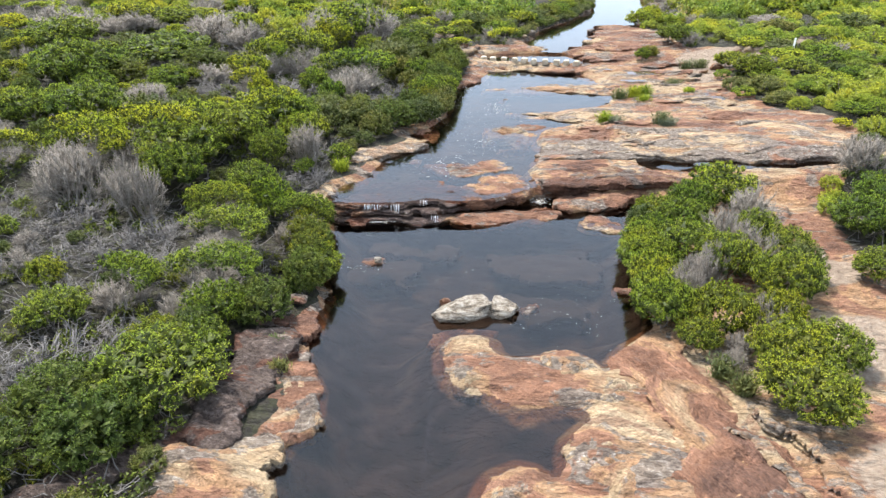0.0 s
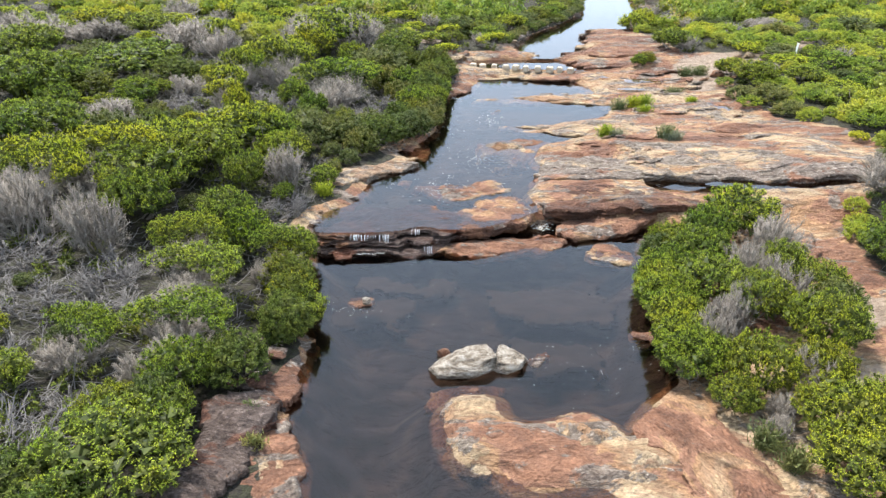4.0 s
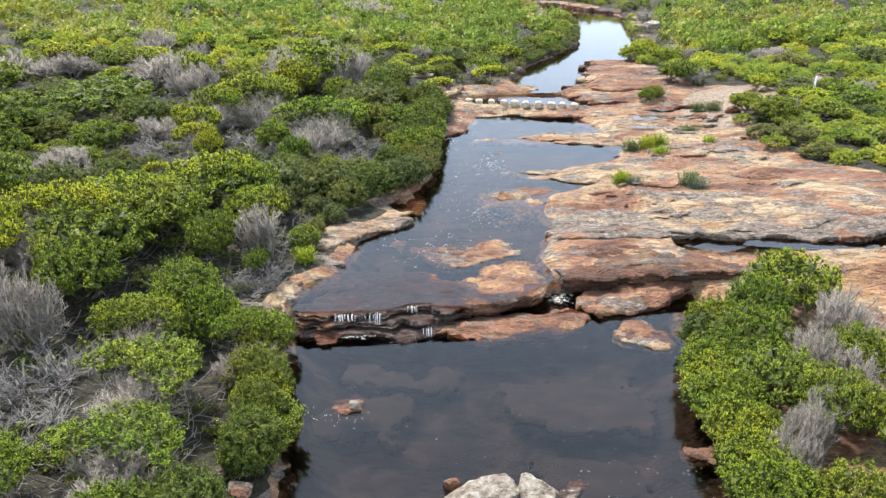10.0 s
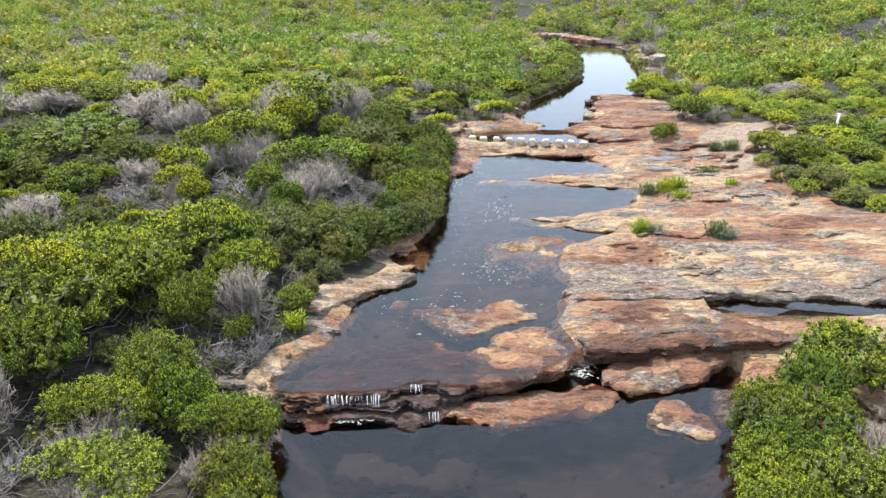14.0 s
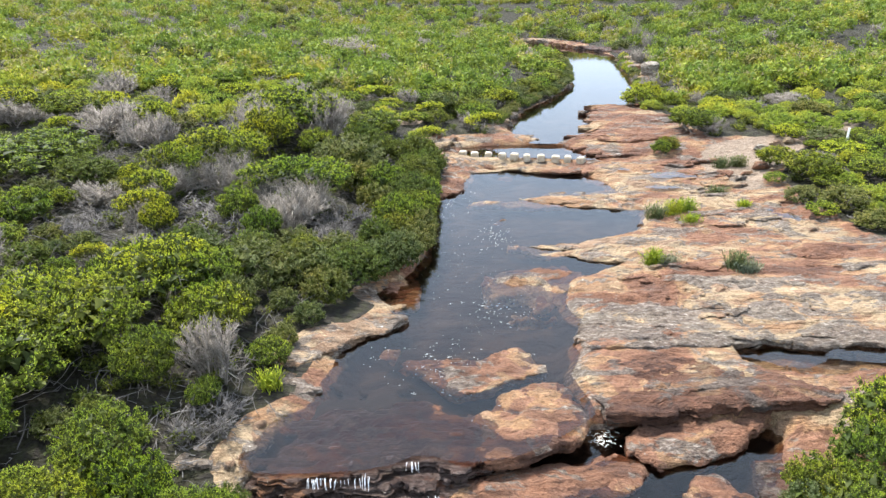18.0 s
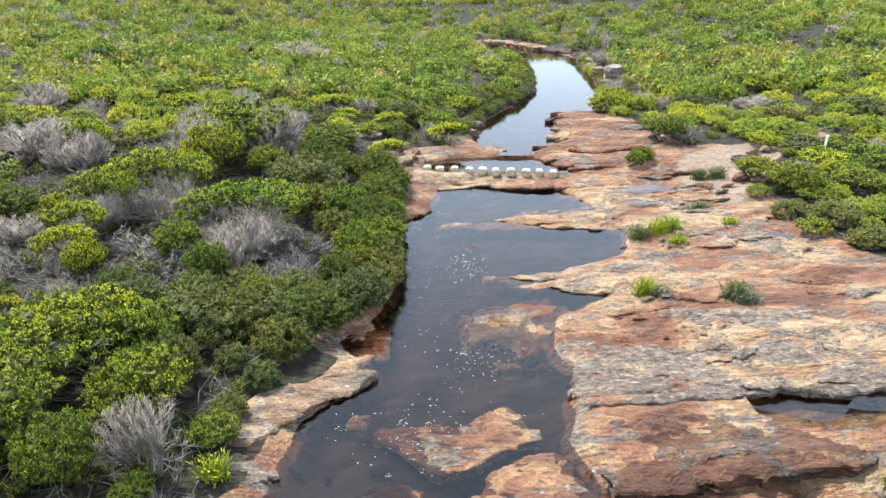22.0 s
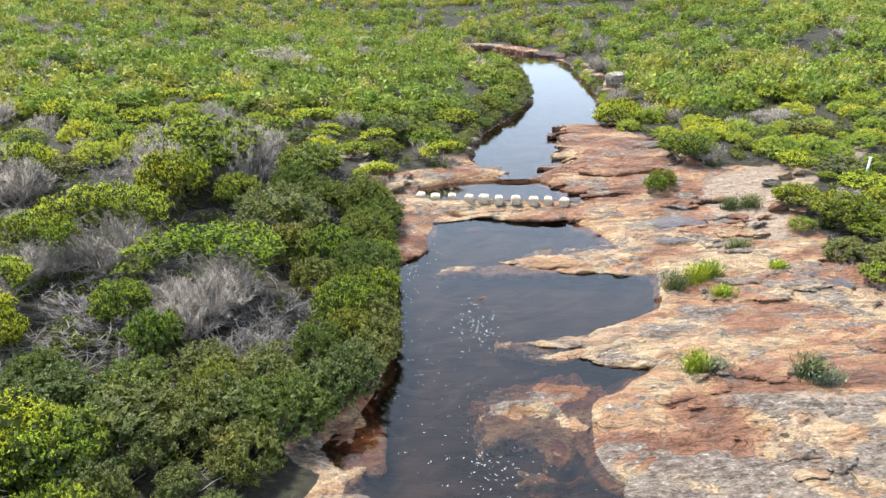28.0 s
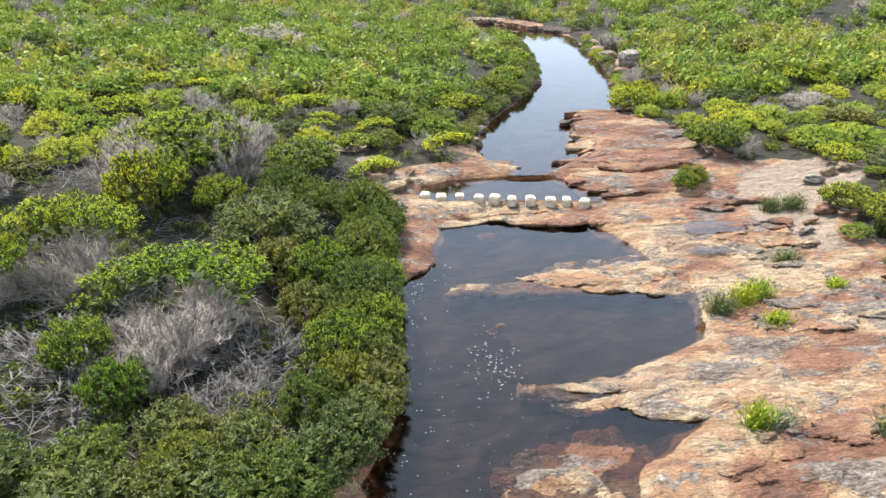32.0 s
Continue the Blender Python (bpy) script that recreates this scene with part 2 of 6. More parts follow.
HEATH_GREY = foliage("grey_heath_leaves", (0.19, 0.18, 0.125), (0.29, 0.275, 0.19), (0.40, 0.375, 0.27), 0.5)
# dimmer heath colours, shade within the clumps painted in
HEATH_SHADE = foliage("shaded_inner_heath", (0.11, 0.14, 0.03), (0.20, 0.235, 0.042), (0.31, 0.345, 0.06), 0.5)
# dark copy of the leaf colours that paints the shade inside crowns
INNER_SHADE = foliage("shaded_inner_foliage", (0.035, 0.045, 0.012), (0.07, 0.088, 0.02), (0.12, 0.14, 0.03), 0.3)


def twig_mat(name, a, bcol):
    m, nt, b = mat(name)
    g = nt.nodes.new("ShaderNodeNewGeometry")
    nt.links.new(ramp(nt, g.outputs["Random Per Island"], [(0, a), (1, bcol)]), b.inputs["Base Color"])
    b.inputs["Roughness"].default_value = 0.8
    return m


TWIG = twig_mat("grey_brown_twigs", (0.115, 0.1, 0.083), (0.30, 0.262, 0.22))
DEADWOOD = twig_mat("silver_dead_wood", (0.07, 0.064, 0.06), (0.18, 0.165, 0.155))
BARK = twig_mat("grey_bark", (0.09, 0.075, 0.06), (0.16, 0.14, 0.12))

FOAM, nt, b = mat("white_water")
b.inputs["Base Color"].default_value = (0.8, 0.82, 0.84, 1)
b.inputs["Roughness"].default_value = 0.35
FLOAT_M, nt, b = mat("floating_flecks")
b.inputs["Base Color"].default_value = (0.6, 0.58, 0.52, 1)
STONE, nt, b = mat("cut_sandstone")
nt.links.new(ramp(nt, noise_tex(nt, coords(nt), 5, 8, 0.7), [(0.3, (0.28, 0.21, 0.13)), (0.5, (0.42, 0.355, 0.26)), (0.7, (0.52, 0.46, 0.36))]), b.inputs["Base Color"])
bump(nt, b, noise_tex(nt, coords(nt), 14, 6, 0.7), 0.5, 0.02)
BOULDER, nt, b = mat("bleached_boulder")
bn = noise_tex(nt, coords(nt, (0.8, 1.2, 2.2)), 4.6, 10, 0.75, 0.5)
nt.links.new(ramp(nt, bn, [(0.36, (0.04, 0.033, 0.026)), (0.44, (0.15, 0.115, 0.08)), (0.54, (0.29, 0.25, 0.20)), (0.68, (0.47, 0.44, 0.39))]), b.inputs["Base Color"])
b.inputs["Roughness"].default_value = 0.85
bump(nt, b, bn, 1.0, 0.16)
POST_M, nt, b = mat("white_painted_post")
b.inputs["Base Color"].default_value = (0.78, 0.77, 0.73, 1)
b.inputs["Roughness"].default_value = 0.6

# ---------------------------------------------------------------- numeric helpers
_tab = np.random.RandomState(7).rand(256, 256)


def vnoise(x, y):
    xi, yi = np.floor(x).astype(int), np.floor(y).astype(int)
    fx, fy = x - xi, y - yi
    fx, fy = fx * fx * (3 - 2 * fx), fy * fy * (3 - 2 * fy)
    a, b_ = _tab[yi % 256, xi % 256], _tab[yi % 256, (xi + 1) % 256]
    c_, d_ = _tab[(yi + 1) % 256, xi % 256], _tab[(yi + 1) % 256, (xi + 1) % 256]
    return (a * (1 - fx) + b_ * fx) * (1 - fy) + (c_ * (1 - fx) + d_ * fx) * fy - 0.5


def fbm(x, y, octaves=4, gain=0.5):
    v, amp = 0, 1.0
    for o in range(octaves):
        v = v + amp * vnoise(x * 2 ** o + 17.3 * o, y * 2 ** o + 9.1 * o)
        amp *= gain
    return v


def rounded(poly, times=2):
    p = np.array(poly, float)
    for _ in range(times):
        q = np.roll(p, -1, 0)
        p = np.stack([0.75 * p + 0.25 * q, 0.25 * p + 0.75 * q], 1).reshape(-1, 2)
    return p


def signed(poly, x, y):
    """Distance to the outline, negative inside, for flat arrays of x and y."""
    p = np.asarray(poly, float)
    q = np.roll(p, -1, 0)
    d2 = np.full(x.shape, 1e18)
    inside = np.zeros(x.shape, bool)
    for (ax, ay), (bx, by) in zip(p, q):
        ex, ey = bx - ax, by - ay
        t = np.clip(((x - ax) * ex + (y - ay) * ey) / (ex * ex + ey * ey + 1e-12), 0, 1)
        d2 = np.minimum(d2, (x - ax - t * ex) ** 2 + (y - ay - t * ey) ** 2)
        if ay != by:
            inside ^= ((ay > y) != (by > y)) & (x < ex * (y - ay) / ey + ax)
    d = np.sqrt(d2)
    return np.where(inside, -d, d)


def sstep(a, b_, x):
    t = np.clip((x - a) / (b_ - a), 0, 1)
    return t * t * (3 - 2 * t)


def mesh_of(name, verts, faces, material, smooth=True):
    me = bpy.data.meshes.new(name)
    verts = np.asarray(verts, np.float32).reshape(-1, 3)
    faces = np.asarray(faces, np.int32)
    n, k = faces.shape
    me.vertices.add(len(verts))
    me.vertices.foreach_set("co", verts.ravel())
    me.loops.add(n * k)
    me.loops.foreach_set("vertex_index", faces.ravel())
    me.polygons.add(n)
    me.polygons.foreach_set("loop_start", np.arange(0, n * k, k, dtype=np.int32))
    me.polygons.foreach_set("loop_total", np.full(n, k, np.int32))
    if smooth:
        me.polygons.foreach_set("use_smooth", np.ones(n, bool))
    me.update(calc_edges=True)
    if material:
        me.materials.append(material)
    return me


def part(name, me, parent=None, label=""):
    ob = new(name, me)
    if parent:
        ob.parent = parent
    return tagged(ob, label)


# ---------------------------------------------------------------- plan of the creek (metres)
LOWER = rounded([(-4.5, -60), (-3.6, -15), (-3.1, -7.1), (-3.0, -5.8), (-2.5, -4.7), (-2.6, -3.8), (-3.1, -3.0), (-3.5, -2.3),
                 (-3.3, -1.5), (-3.4, 0), (-3.7, 1.3), (-4.2, 3.6), (-4.5, 5.4), (-4.7, 6.6), (-2, 7.0), (1, 7.2), (3.0, 8.2),
                 (4.4, 8.4), (6.0, 8.6), (7.9, 8.2), (7.2, 7.0), (6.8, 5.4), (6.4, 4.0), (6.1, 1.6), (5.9, -0.3), (5.8, -1.1), (4.8, -1.7),
                 (4.3, -2.8), (4.0, -2.4), (3.5, -1.9), (2.2, -2.4), (1.5, -2.1), (1.4, -1.3), (0.4, -1.3), (0.1, -2.1),
                 (0.6, -3.7), (1.3, -3.7), (2.1, -4.5), (2.6, -4.3), (3.4, -4.2), (3.7, -4.6), (3.2, -5.1), (3.0, -5.6),
                 (2.8, -6.5), (2.2, -5.9), (1.4, -6.4), (1.2, -6.9), (1.6, -12), (2.0, -60)], 1)
UPPER = rounded([(-4.8, 6.6), (-4.4, 6.2), (-3.0, 6.2), (-1.7, 6.3), (-1.2, 6.6), (-0.7, 6.8), (-0.1, 6.4), (1.4, 6.6), (2.9, 7.7),
                 (3.3, 8.1), (2.9, 9.6), (3.4, 10.4), (3.3, 11.2), (4.4, 12.0), (3.4, 13.1), (3.9, 15.0), (4.1, 15.5), (5.1, 15.8),
                 (5.5, 16.3), (6.2, 16.8), (6.1, 17.1), (4.7, 17.9), (4.7, 18.6), (6.4, 19.3), (7.6, 19.9), (8.2, 20.8), (8.8, 22.4),
                 (8.3, 24.5), (8.0, 26.3), (7.0, 28.7), (5.7, 29.8), (3.9, 30.1), (1.7, 29.2), (0.9, 27.4), (1.0, 26.4), (-0.7, 23.9),
                 (-0.8, 21.5), (-0.9, 18.0), (-1.3, 15.8), (-2.6, 14.6), (-2.2, 14.0), (-1.6, 13.4), (-2.7, 11.7), (-3.3, 10.3),
                 (-3.6, 9.2), (-3.5, 8.4), (-4.3, 8.0), (-4.5, 7.2)], 1)
THIRD = rounded([(0.6, 31.0), (4.4, 30.6), (7.5, 29.9), (9.0, 30.0), (7.9, 30.8), (7.4, 32.4), (7.0, 33.2), (5.6, 33.4), (1.2, 33.2)], 1)
FAR = rounded([(4.8, 33.3), (5.7, 33.9), (4.6, 35.2), (4.4, 35.8), (4.1, 37.3), (4.8, 40.0), (6.5, 44.2), (9.5, 49.5), (12.2, 56.5),
               (13.3, 63.2), (14.4, 74), (13.2, 84), (12.2, 93), (14.6, 95), (17.2, 89.5), (20, 82.5), (21.8, 76.6), (19.3, 66.9), (18.3, 59.2), (16.2, 50.1), (14.0, 44.4),
               (10.6, 42.7), (9.4, 38.4), (9.3, 35.3), (8.2, 34.5), (7.3, 33.6), (6.6, 33.0)], 1)
POOLS = [(LOWER, 0.0, 1.1), (UPPER, 0.6, 0.55), (THIRD, 0.95, 0.3), (FAR, 1.1, 0.9)]
PLATFORM = rounded([(0, -60), (15, -60), (13.5, -6), (12.5, 1), (12.2, 6), (15.0, 9.5), (17.5, 10.5), (17, 15.5), (14.8, 17.9),
                    (14.7, 22.6), (15.5, 26), (18.6, 29.6), (17.5, 31.2), (14.6, 31.6), (14.8, 35), (13.4, 41.6), (13.5, 45), (8, 44),
                    (3, 36), (3, 7), (1, -0.2), (-0.4, -1.0)], 2)
TRACK = rounded([(12.6, 25), (14.2, 23.5), (16, 26.5), (19.5, 29.8), (24, 31.8), (23.5, 33), (18.5, 31.4), (14.6, 31.2), (13.4, 29)], 2)

# dark slots under the rock lips
SLOTS = [(rounded([(7.6, 10.9), (9.2, 11.3), (10.0, 10.9), (13, 10.6), (17, 10.8), (17, 9.5), (12.2, 9.3), (10.6, 9.3), (9.2, 9.2), (7.6, 9.7)], 1), 0.42),
         (rounded([(9.0, 33.2), (13.2, 32.6), (13.6, 31.9), (11.4, 31.9), (9.0, 32.3)], 1), 1.0)]


def ground_height(x, y):
    """Height, rock cover and sand cover of the ground at flat arrays x, y."""
    xw = x + 0.35 * fbm(x * 0.9, y * 0.9, 3) * 0.6
    yw = y + 0.35 * fbm(x * 0.9 + 40, y * 0.9 + 13, 3) * 0.6
    near = (np.abs(x - 4) < 40) & (y < 120) & (y > -70)
    dist = np.full(x.shape, 60.0)
    floor = np.full(x.shape, 1e6)
    surface = np.zeros(x.shape)
    for poly, level, depth in POOLS:
        d = np.full(x.shape, 60.0)
        d[near] = signed(poly, xw[near], yw[near])
        inside = d < 0
        bed = level - np.minimum(depth, 0.03 + np.where((x > 0) & (y < -1), 0.55, 0.8) * -d) + 0.09 * fbm(x * 0.7, y * 1.1, 4) * np.clip(-d * 2, 0, 1)
        surface = np.where(inside & (bed < floor), level, surface)
        floor = np.where(inside, np.minimum(floor, bed), floor)
        dist = np.minimum(dist, d)
    plat = np.full(x.shape, 60.0)
    plat[near] = signed(PLATFORM, x[near], y[near])
    level = np.interp(y - 1.8 * sstep(4.5, 6.0, x) * (y < 25), [-60, 5.6, 6.6, 9, 29, 31.5, 33, 60, 90], [0, 0, 0.5, 0.6, 0.62, 0.95, 1.1, 1.12, 1.15])
    d = np.maximum(dist, 0)
    slope = np.where(x > np.interp(y, [-60, 5, 30, 44], [0, 0, 3, 8]), np.interp(y, [-60, 0, 6, 9, 20, 30], [0.03, 0.03, 0.035, 0.045, 0.055, 0.07]), 0.09)
    rise = 0.13 * sstep(0, 0.35, d) + slope * np.minimum(d, 14) + 0.035 * np.maximum(d - 14, 0) * (y < 400) 
    rise = np.minimum(rise, 3.2 + 0.02 * d)
    far = 0.058 * np.maximum(y - 97, 0) * sstep(97, 112, y) + 0.03 * np.maximum(np.abs(x - 14) - 14, 0) * sstep(62, 100, y)
    far = np.where(far > 16, 16 + 0.25 * (far - 16), far)
    land = level + rise + np.minimum(far, 45) + 0.28 * fbm(x * 0.22, y * 0.22, 3) * sstep(0.5, 5, d)
    bare = np.interp(y, [-60, -9, -8, -1.5, 0, 5.5, 6.5, 9, 13, 15.5, 17, 23, 24.5, 28, 31, 37, 39, 75, 80], [0.3, 0.3, 0.8, 0.7, 0.2, 0.2, 0.7, 0.4, 0.5, 0.7, 0.2, 0.2, 1.0, 1.0, 1.6, 1.4, 0.06, 0.06, 0.5])
    rockiness = np.maximum(1 - sstep(0.8, 1.3, d / bare), 1 - sstep(0.1, 1.1, plat + 0.8 * fbm(x * 0.5, y * 0.5, 3)))
    # bedding steps of the bare rock, running across the creek
    wob = 0.10 * fbm(x * 0.35, y * 0.9, 4) + 0.05 * fbm(x * 1.4, y * 2.6, 3)
    step = 0.085
    lay = (land + 1.6 * wob) / step
    f = lay - np.floor(lay)
    terr = (np.floor(lay) + sstep(0.72, 1.0, f)) * step - 1.1 * wob
    land = land * (1 - rockiness) + (0.25 * land + 0.75 * terr + 0.02) * rockiness
    z = np.where(dist < 0, floor, np.maximum(land, level + 0.02 * sstep(0, .1, d)))
    for gap, foot in SLOTS:
        ins = np.zeros(x.shape, bool)
        ins[near] = signed(gap, x[near], y[near]) < 0.0
        z = np.where(ins & (dist > 0), np.minimum(z, foot), z)
    sand = np.zeros(x.shape)
    sand[near] = 1 - sstep(-0.6, 0.5, signed(TRACK, x[near], y[near]))
    for sx, sy, sr in ((-16.2, 24.6, 1.3), (-2.2, 36.8, 0.9), (-1.0, 35.0, 0.8), (0.0, 33.2, 0.7), (8.9, 14.2, 0.9), (10.9, -6.5, 2.4), (10.9, -2.0, 2.2), (11.0, 2.0, 1.6)):
        sand = np.maximum(sand, 1 - sstep(0.3, 1.0, np.hypot((x - sx) / 1.6, y - sy) / sr))
    # depth of water over the bed, which drives its painted dimming
    depth_dark = sstep(0.05, 0.34, surface - z) * (dist < 0)
    return z, np.where(dist < 0, 1.0, rockiness), sand, depth_dark, np.where(dist < 0, level, level + rise + np.minimum(far, 45))


def height_at(x, y):
    return float(ground_height(np.array([x], float), np.array([y], float))[0][0])


def spread(a, b_, step, lo, hi, growth=1.12):
    core = list(np.arange(a, b_ + 1e-6, step))
    s, v = step, a
    left = []
    while v > lo:
        s *= growth
        v -= s
        left.append(v)
    s, v = step, b_
    right = []
    while v < hi:
        s *= growth
        v += s
        right.append(v)
    return np.array(left[::-1] + core + right)


gx, gy = spread(-7, 17, 0.11, -1500, 1500), spread(-9, 46, 0.11, -900, 2200)
X, Y = np.meshgrid(gx, gy)
gz, rockc, sandc, depthc, _ = ground_height(X.ravel(), Y.ravel())
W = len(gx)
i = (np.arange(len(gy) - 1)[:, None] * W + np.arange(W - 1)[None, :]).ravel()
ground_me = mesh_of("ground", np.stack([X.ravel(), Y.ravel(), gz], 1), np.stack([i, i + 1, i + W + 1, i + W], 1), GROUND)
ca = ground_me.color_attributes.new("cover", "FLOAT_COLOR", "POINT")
ca.data.foreach_set("color", np.stack([rockc, sandc, depthc, np.ones_like(gz)], 1).astype(np.float32).ravel())
tagged(new("ground", ground_me), "sandstone creek bed and sandy heath soil", "ground", kind="structure")


def masked_grid(poly, step, expand=0.0, rough=0.0, finger=0.0):
    """Points and quads of a grid cut to an outline, its rim drawn onto the outline; returns points, quads, depth inside and the rim's edges."""
    p = np.asarray(poly)
    lo, hi = p.min(0) - step * 2 - expand, p.max(0) + step * 2 + expand
    xs, ys = np.arange(lo[0], hi[0], step), np.arange(lo[1], hi[1], step)
    X, Y = np.meshgrid(xs, ys)
    x, y = X.ravel().copy(), Y.ravel().copy()

    def sd(x, y):
        return signed(p, x + rough * (fbm(x * 0.8, y * 1.2, 5, 0.55) + finger * fbm(x * 0.25, y * 2.2, 3, 0.6)), y + 0.7 * rough * fbm(x * 0.9 + 30, y * 1.1 + 5, 5, 0.55)) - expand
    d = sd(x, y)
    e = step * 0.1
    near = np.abs(d) < step * 0.75
    gxx = (sd(x[near] + e, y[near]) - sd(x[near] - e, y[near])) / (2 * e)
    gyy = (sd(x[near], y[near] + e) - sd(x[near], y[near] - e)) / (2 * e)
    gl_ = np.maximum(np.hypot(gxx, gyy), 0.3)
    x[near] -= d[near] * gxx / gl_ ** 2
    y[near] -= d[near] * gyy / gl_ ** 2
    d[near] = 0
    W = len(xs)
    q = (np.arange(len(ys) - 1)[:, None] * W + np.arange(W - 1)[None, :]).ravel()
    quads = np.stack([q, q + 1, q + W + 1, q + W], 1)
    quads = quads[(d[quads] <= 1e-6).all(1)]
    used, inv = np.unique(quads, return_inverse=True)
    quads = inv.reshape(-1, 4)
    ed = np.concatenate([quads[:, [0, 1]], quads[:, [1, 2]], quads[:, [2, 3]], quads[:, [3, 0]]])
    key = np.sort(ed, 1)
    _, first, count = np.unique(key[:, 0].astype(np.int64) * 10 ** 7 + key[:, 1], return_index=True, return_counts=True)
    return np.stack([x[used], y[used]], 1), quads, -d[used], ed[first[count == 1]]


def slab(name, outline, top, thick, material, label, category="rock slab", tilt=(0, 0), step=0.085, rough=0.5, under=0.12, relief=0.07, group="", drape=None,
         dip=0.0, ragged=0.11, finger=0.0, layers=0, parent=None):
    """A sheet of bedded sandstone with a worn stepped top, a broken layered rim and an undercut foot. dip: lets the rim fall below the water;
    finger: tongues along the bedding; layers: thinner sheets that lie on it."""
    pts, quads, din, rim = masked_grid(rounded(outline, 1), step, 0, rough, finger)
    cx, cy = np.mean(outline, 0)
    x, y = pts.T
    z = top + tilt[0] * (x - cx) + tilt[1] * (y - cy)
    if drape is not None:
        z = np.maximum(z, ground_height(x, y)[4] + drape)
    wob = fbm(x * 0.5 + top * 7, y * 1.1, 4)
    lay = (0.55 * wob * relief * 4 + 0.10 * fbm(x * 2.0, y * 3.0, 3)) / 0.05
    f = lay - np.floor(lay)
    z = z + (np.floor(lay) + sstep(0.75, 1, f)) * 0.05 * 0.9 - 0.03 * (1 - sstep(0, 0.10, din)) * min(1, thick * 2)
    z = z - 0.05 * relief / 0.07 * (1 - sstep(0.0, 0.9, din)) + 0.03 * fbm(x * 3, y * 5, 3)
    if dip:
        z = z - dip * (1 - sstep(0.0, 0.55, din)) + ragged * fbm(x * 1.1, y * 1.7, 5, 0.6)
    top_v = np.stack([x, y, z], 1)
    n = len(top_v)
    rim_v = np.unique(rim)
    slot = -np.ones(n, int)
    slot[rim_v] = np.arange(len(rim_v))
    cen = np.zeros((n, 2))
    for a in (0, 1):
        np.add.at(cen, rim[:, a], np.stack([(top_v[rim[:, 1], 1] - top_v[rim[:, 0], 1]), -(top_v[rim[:, 1], 0] - top_v[rim[:, 0], 0])], 1))
    nrm = cen[rim_v]
    nrm /= np.maximum(np.linalg.norm(nrm, axis=1, keepdims=True), 1e-6)
    levels = []
    base = top_v[rim_v]
    for frac, off in ((0.16, 0.03), (0.20, -0.04), (0.40, -0.02), (0.43, 0.035), (0.62, 0.01), (0.66, -under * 0.8), (1.0, -under * 1.3)):
        v = base.copy()
        jit = 0.09 * fbm(base[:, 0] * 2.0 + frac * 40, base[:, 1] * 2.0, 3)
        v[:, :2] += nrm * (off + jit)[:, None]
        v[:, 2] -= thick * frac
        levels.append(v)
    verts = np.concatenate([top_v] + levels)
    m = len(rim_v)
    faces = [quads]
    prev = rim
    for k in range(len(levels)):
        cur = slot[rim] + n + k * m
        faces.append(np.stack([prev[:, 1], prev[:, 0], cur[:, 0], cur[:, 1]], 1))
        prev = cur
    me = mesh_of(name, verts, np.concatenate(faces), material)
    sm_ = np.zeros(len(me.polygons), bool)
    sm_[:len(quads)] = True
    me.polygons.foreach_set("use_smooth", sm_)
    if parent:
        return part(name, me, parent, label)
    ob = tagged(new(name, me), label, category, group)
    r_ = np.random.RandomState(int(abs(cx * 31 + cy * 17)) % 9999)
    size = np.ptp(np.array(outline), axis=0)
    for k in range(layers):
        sx, sy = r_.uniform(0.35, 0.7), r_.uniform(0.25, 0.5)
        ox, oy = r_.uniform(-0.18, 0.18) * size[0], r_.uniform(-0.22, 0.22) * size[1]
        ol = [(cx + (px - cx) * sx + ox, cy + (py - cy) * sy + oy) for px, py in outline]
        slab("layer", ol, top + 0.05 + tilt[0] * ox + tilt[1] * oy, 0.16, material, "", tilt=tilt, rough=rough, relief=relief, drape=None if drape is None else drape + 0.05 + 0.015 * k, finger=1.2, under=0.05, parent=ob)
    return ob


def water(name, poly, level, label, expand=0.22):
    pts, quads, din, rim = masked_grid(poly, 0.3, expand)
    me = mesh_of(name, np.column_stack([pts, np.full(len(pts), level)]), quads, WATER)
    return tagged(new(name, me), label, "water", kind="structure")


water("water_lower_pool", LOWER, 0.0, "dark tannin-brown still pool below the ledge")
water("water_upper_pool", UPPER, 0.6, "brown creek pool above the little falls", 0.05)
water("water_crossing_pool", THIRD, 0.95, "shallow pool behind the stepping stones")
water("water_far_pool", FAR, 1.1, "long reach of creek reflecting pale sky")

# ---------------------------------------------------------------- rock slabs
slab("brink_slab", [(-1.54, 10.49), (-0.97, 10.58), (0.02, 10.51), (0.58, 10.35), (1.06, 10.82), (1.68, 11.12), (2.08, 10.81), (2.27, 10.24), (2.25, 9.77), (1.47, 9.59), (1.0, 9.08), (0.46, 8.84), (-0.06, 8.94), (-0.17, 9.37), (-0.7, 9.85)], 0.67, 0.35, ROCK_RED, "low orange sandstone slab awash above the falls", relief=0.05, dip=0.03, rough=0.4, ragged=0.1, step=0.06)
slab("brink_slab", [(0.4, 8.22), (1.03, 8.27), (1.22, 8.75), (1.8, 9.13), (2.57, 9.3), (2.68, 8.87), (2.88, 8.06), (2.97, 7.69), (2.31, 7.21), (1.76, 6.76), (1.05, 6.62), (0.27, 6.66), (0.55, 7.15), (0.19, 7.86)], 0.67, 0.45, ROCK_RED, "low orange sandstone slab at the brink of the falls", relief=0.04, dip=0.03, rough=0.4, ragged=0.1, step=0.06)
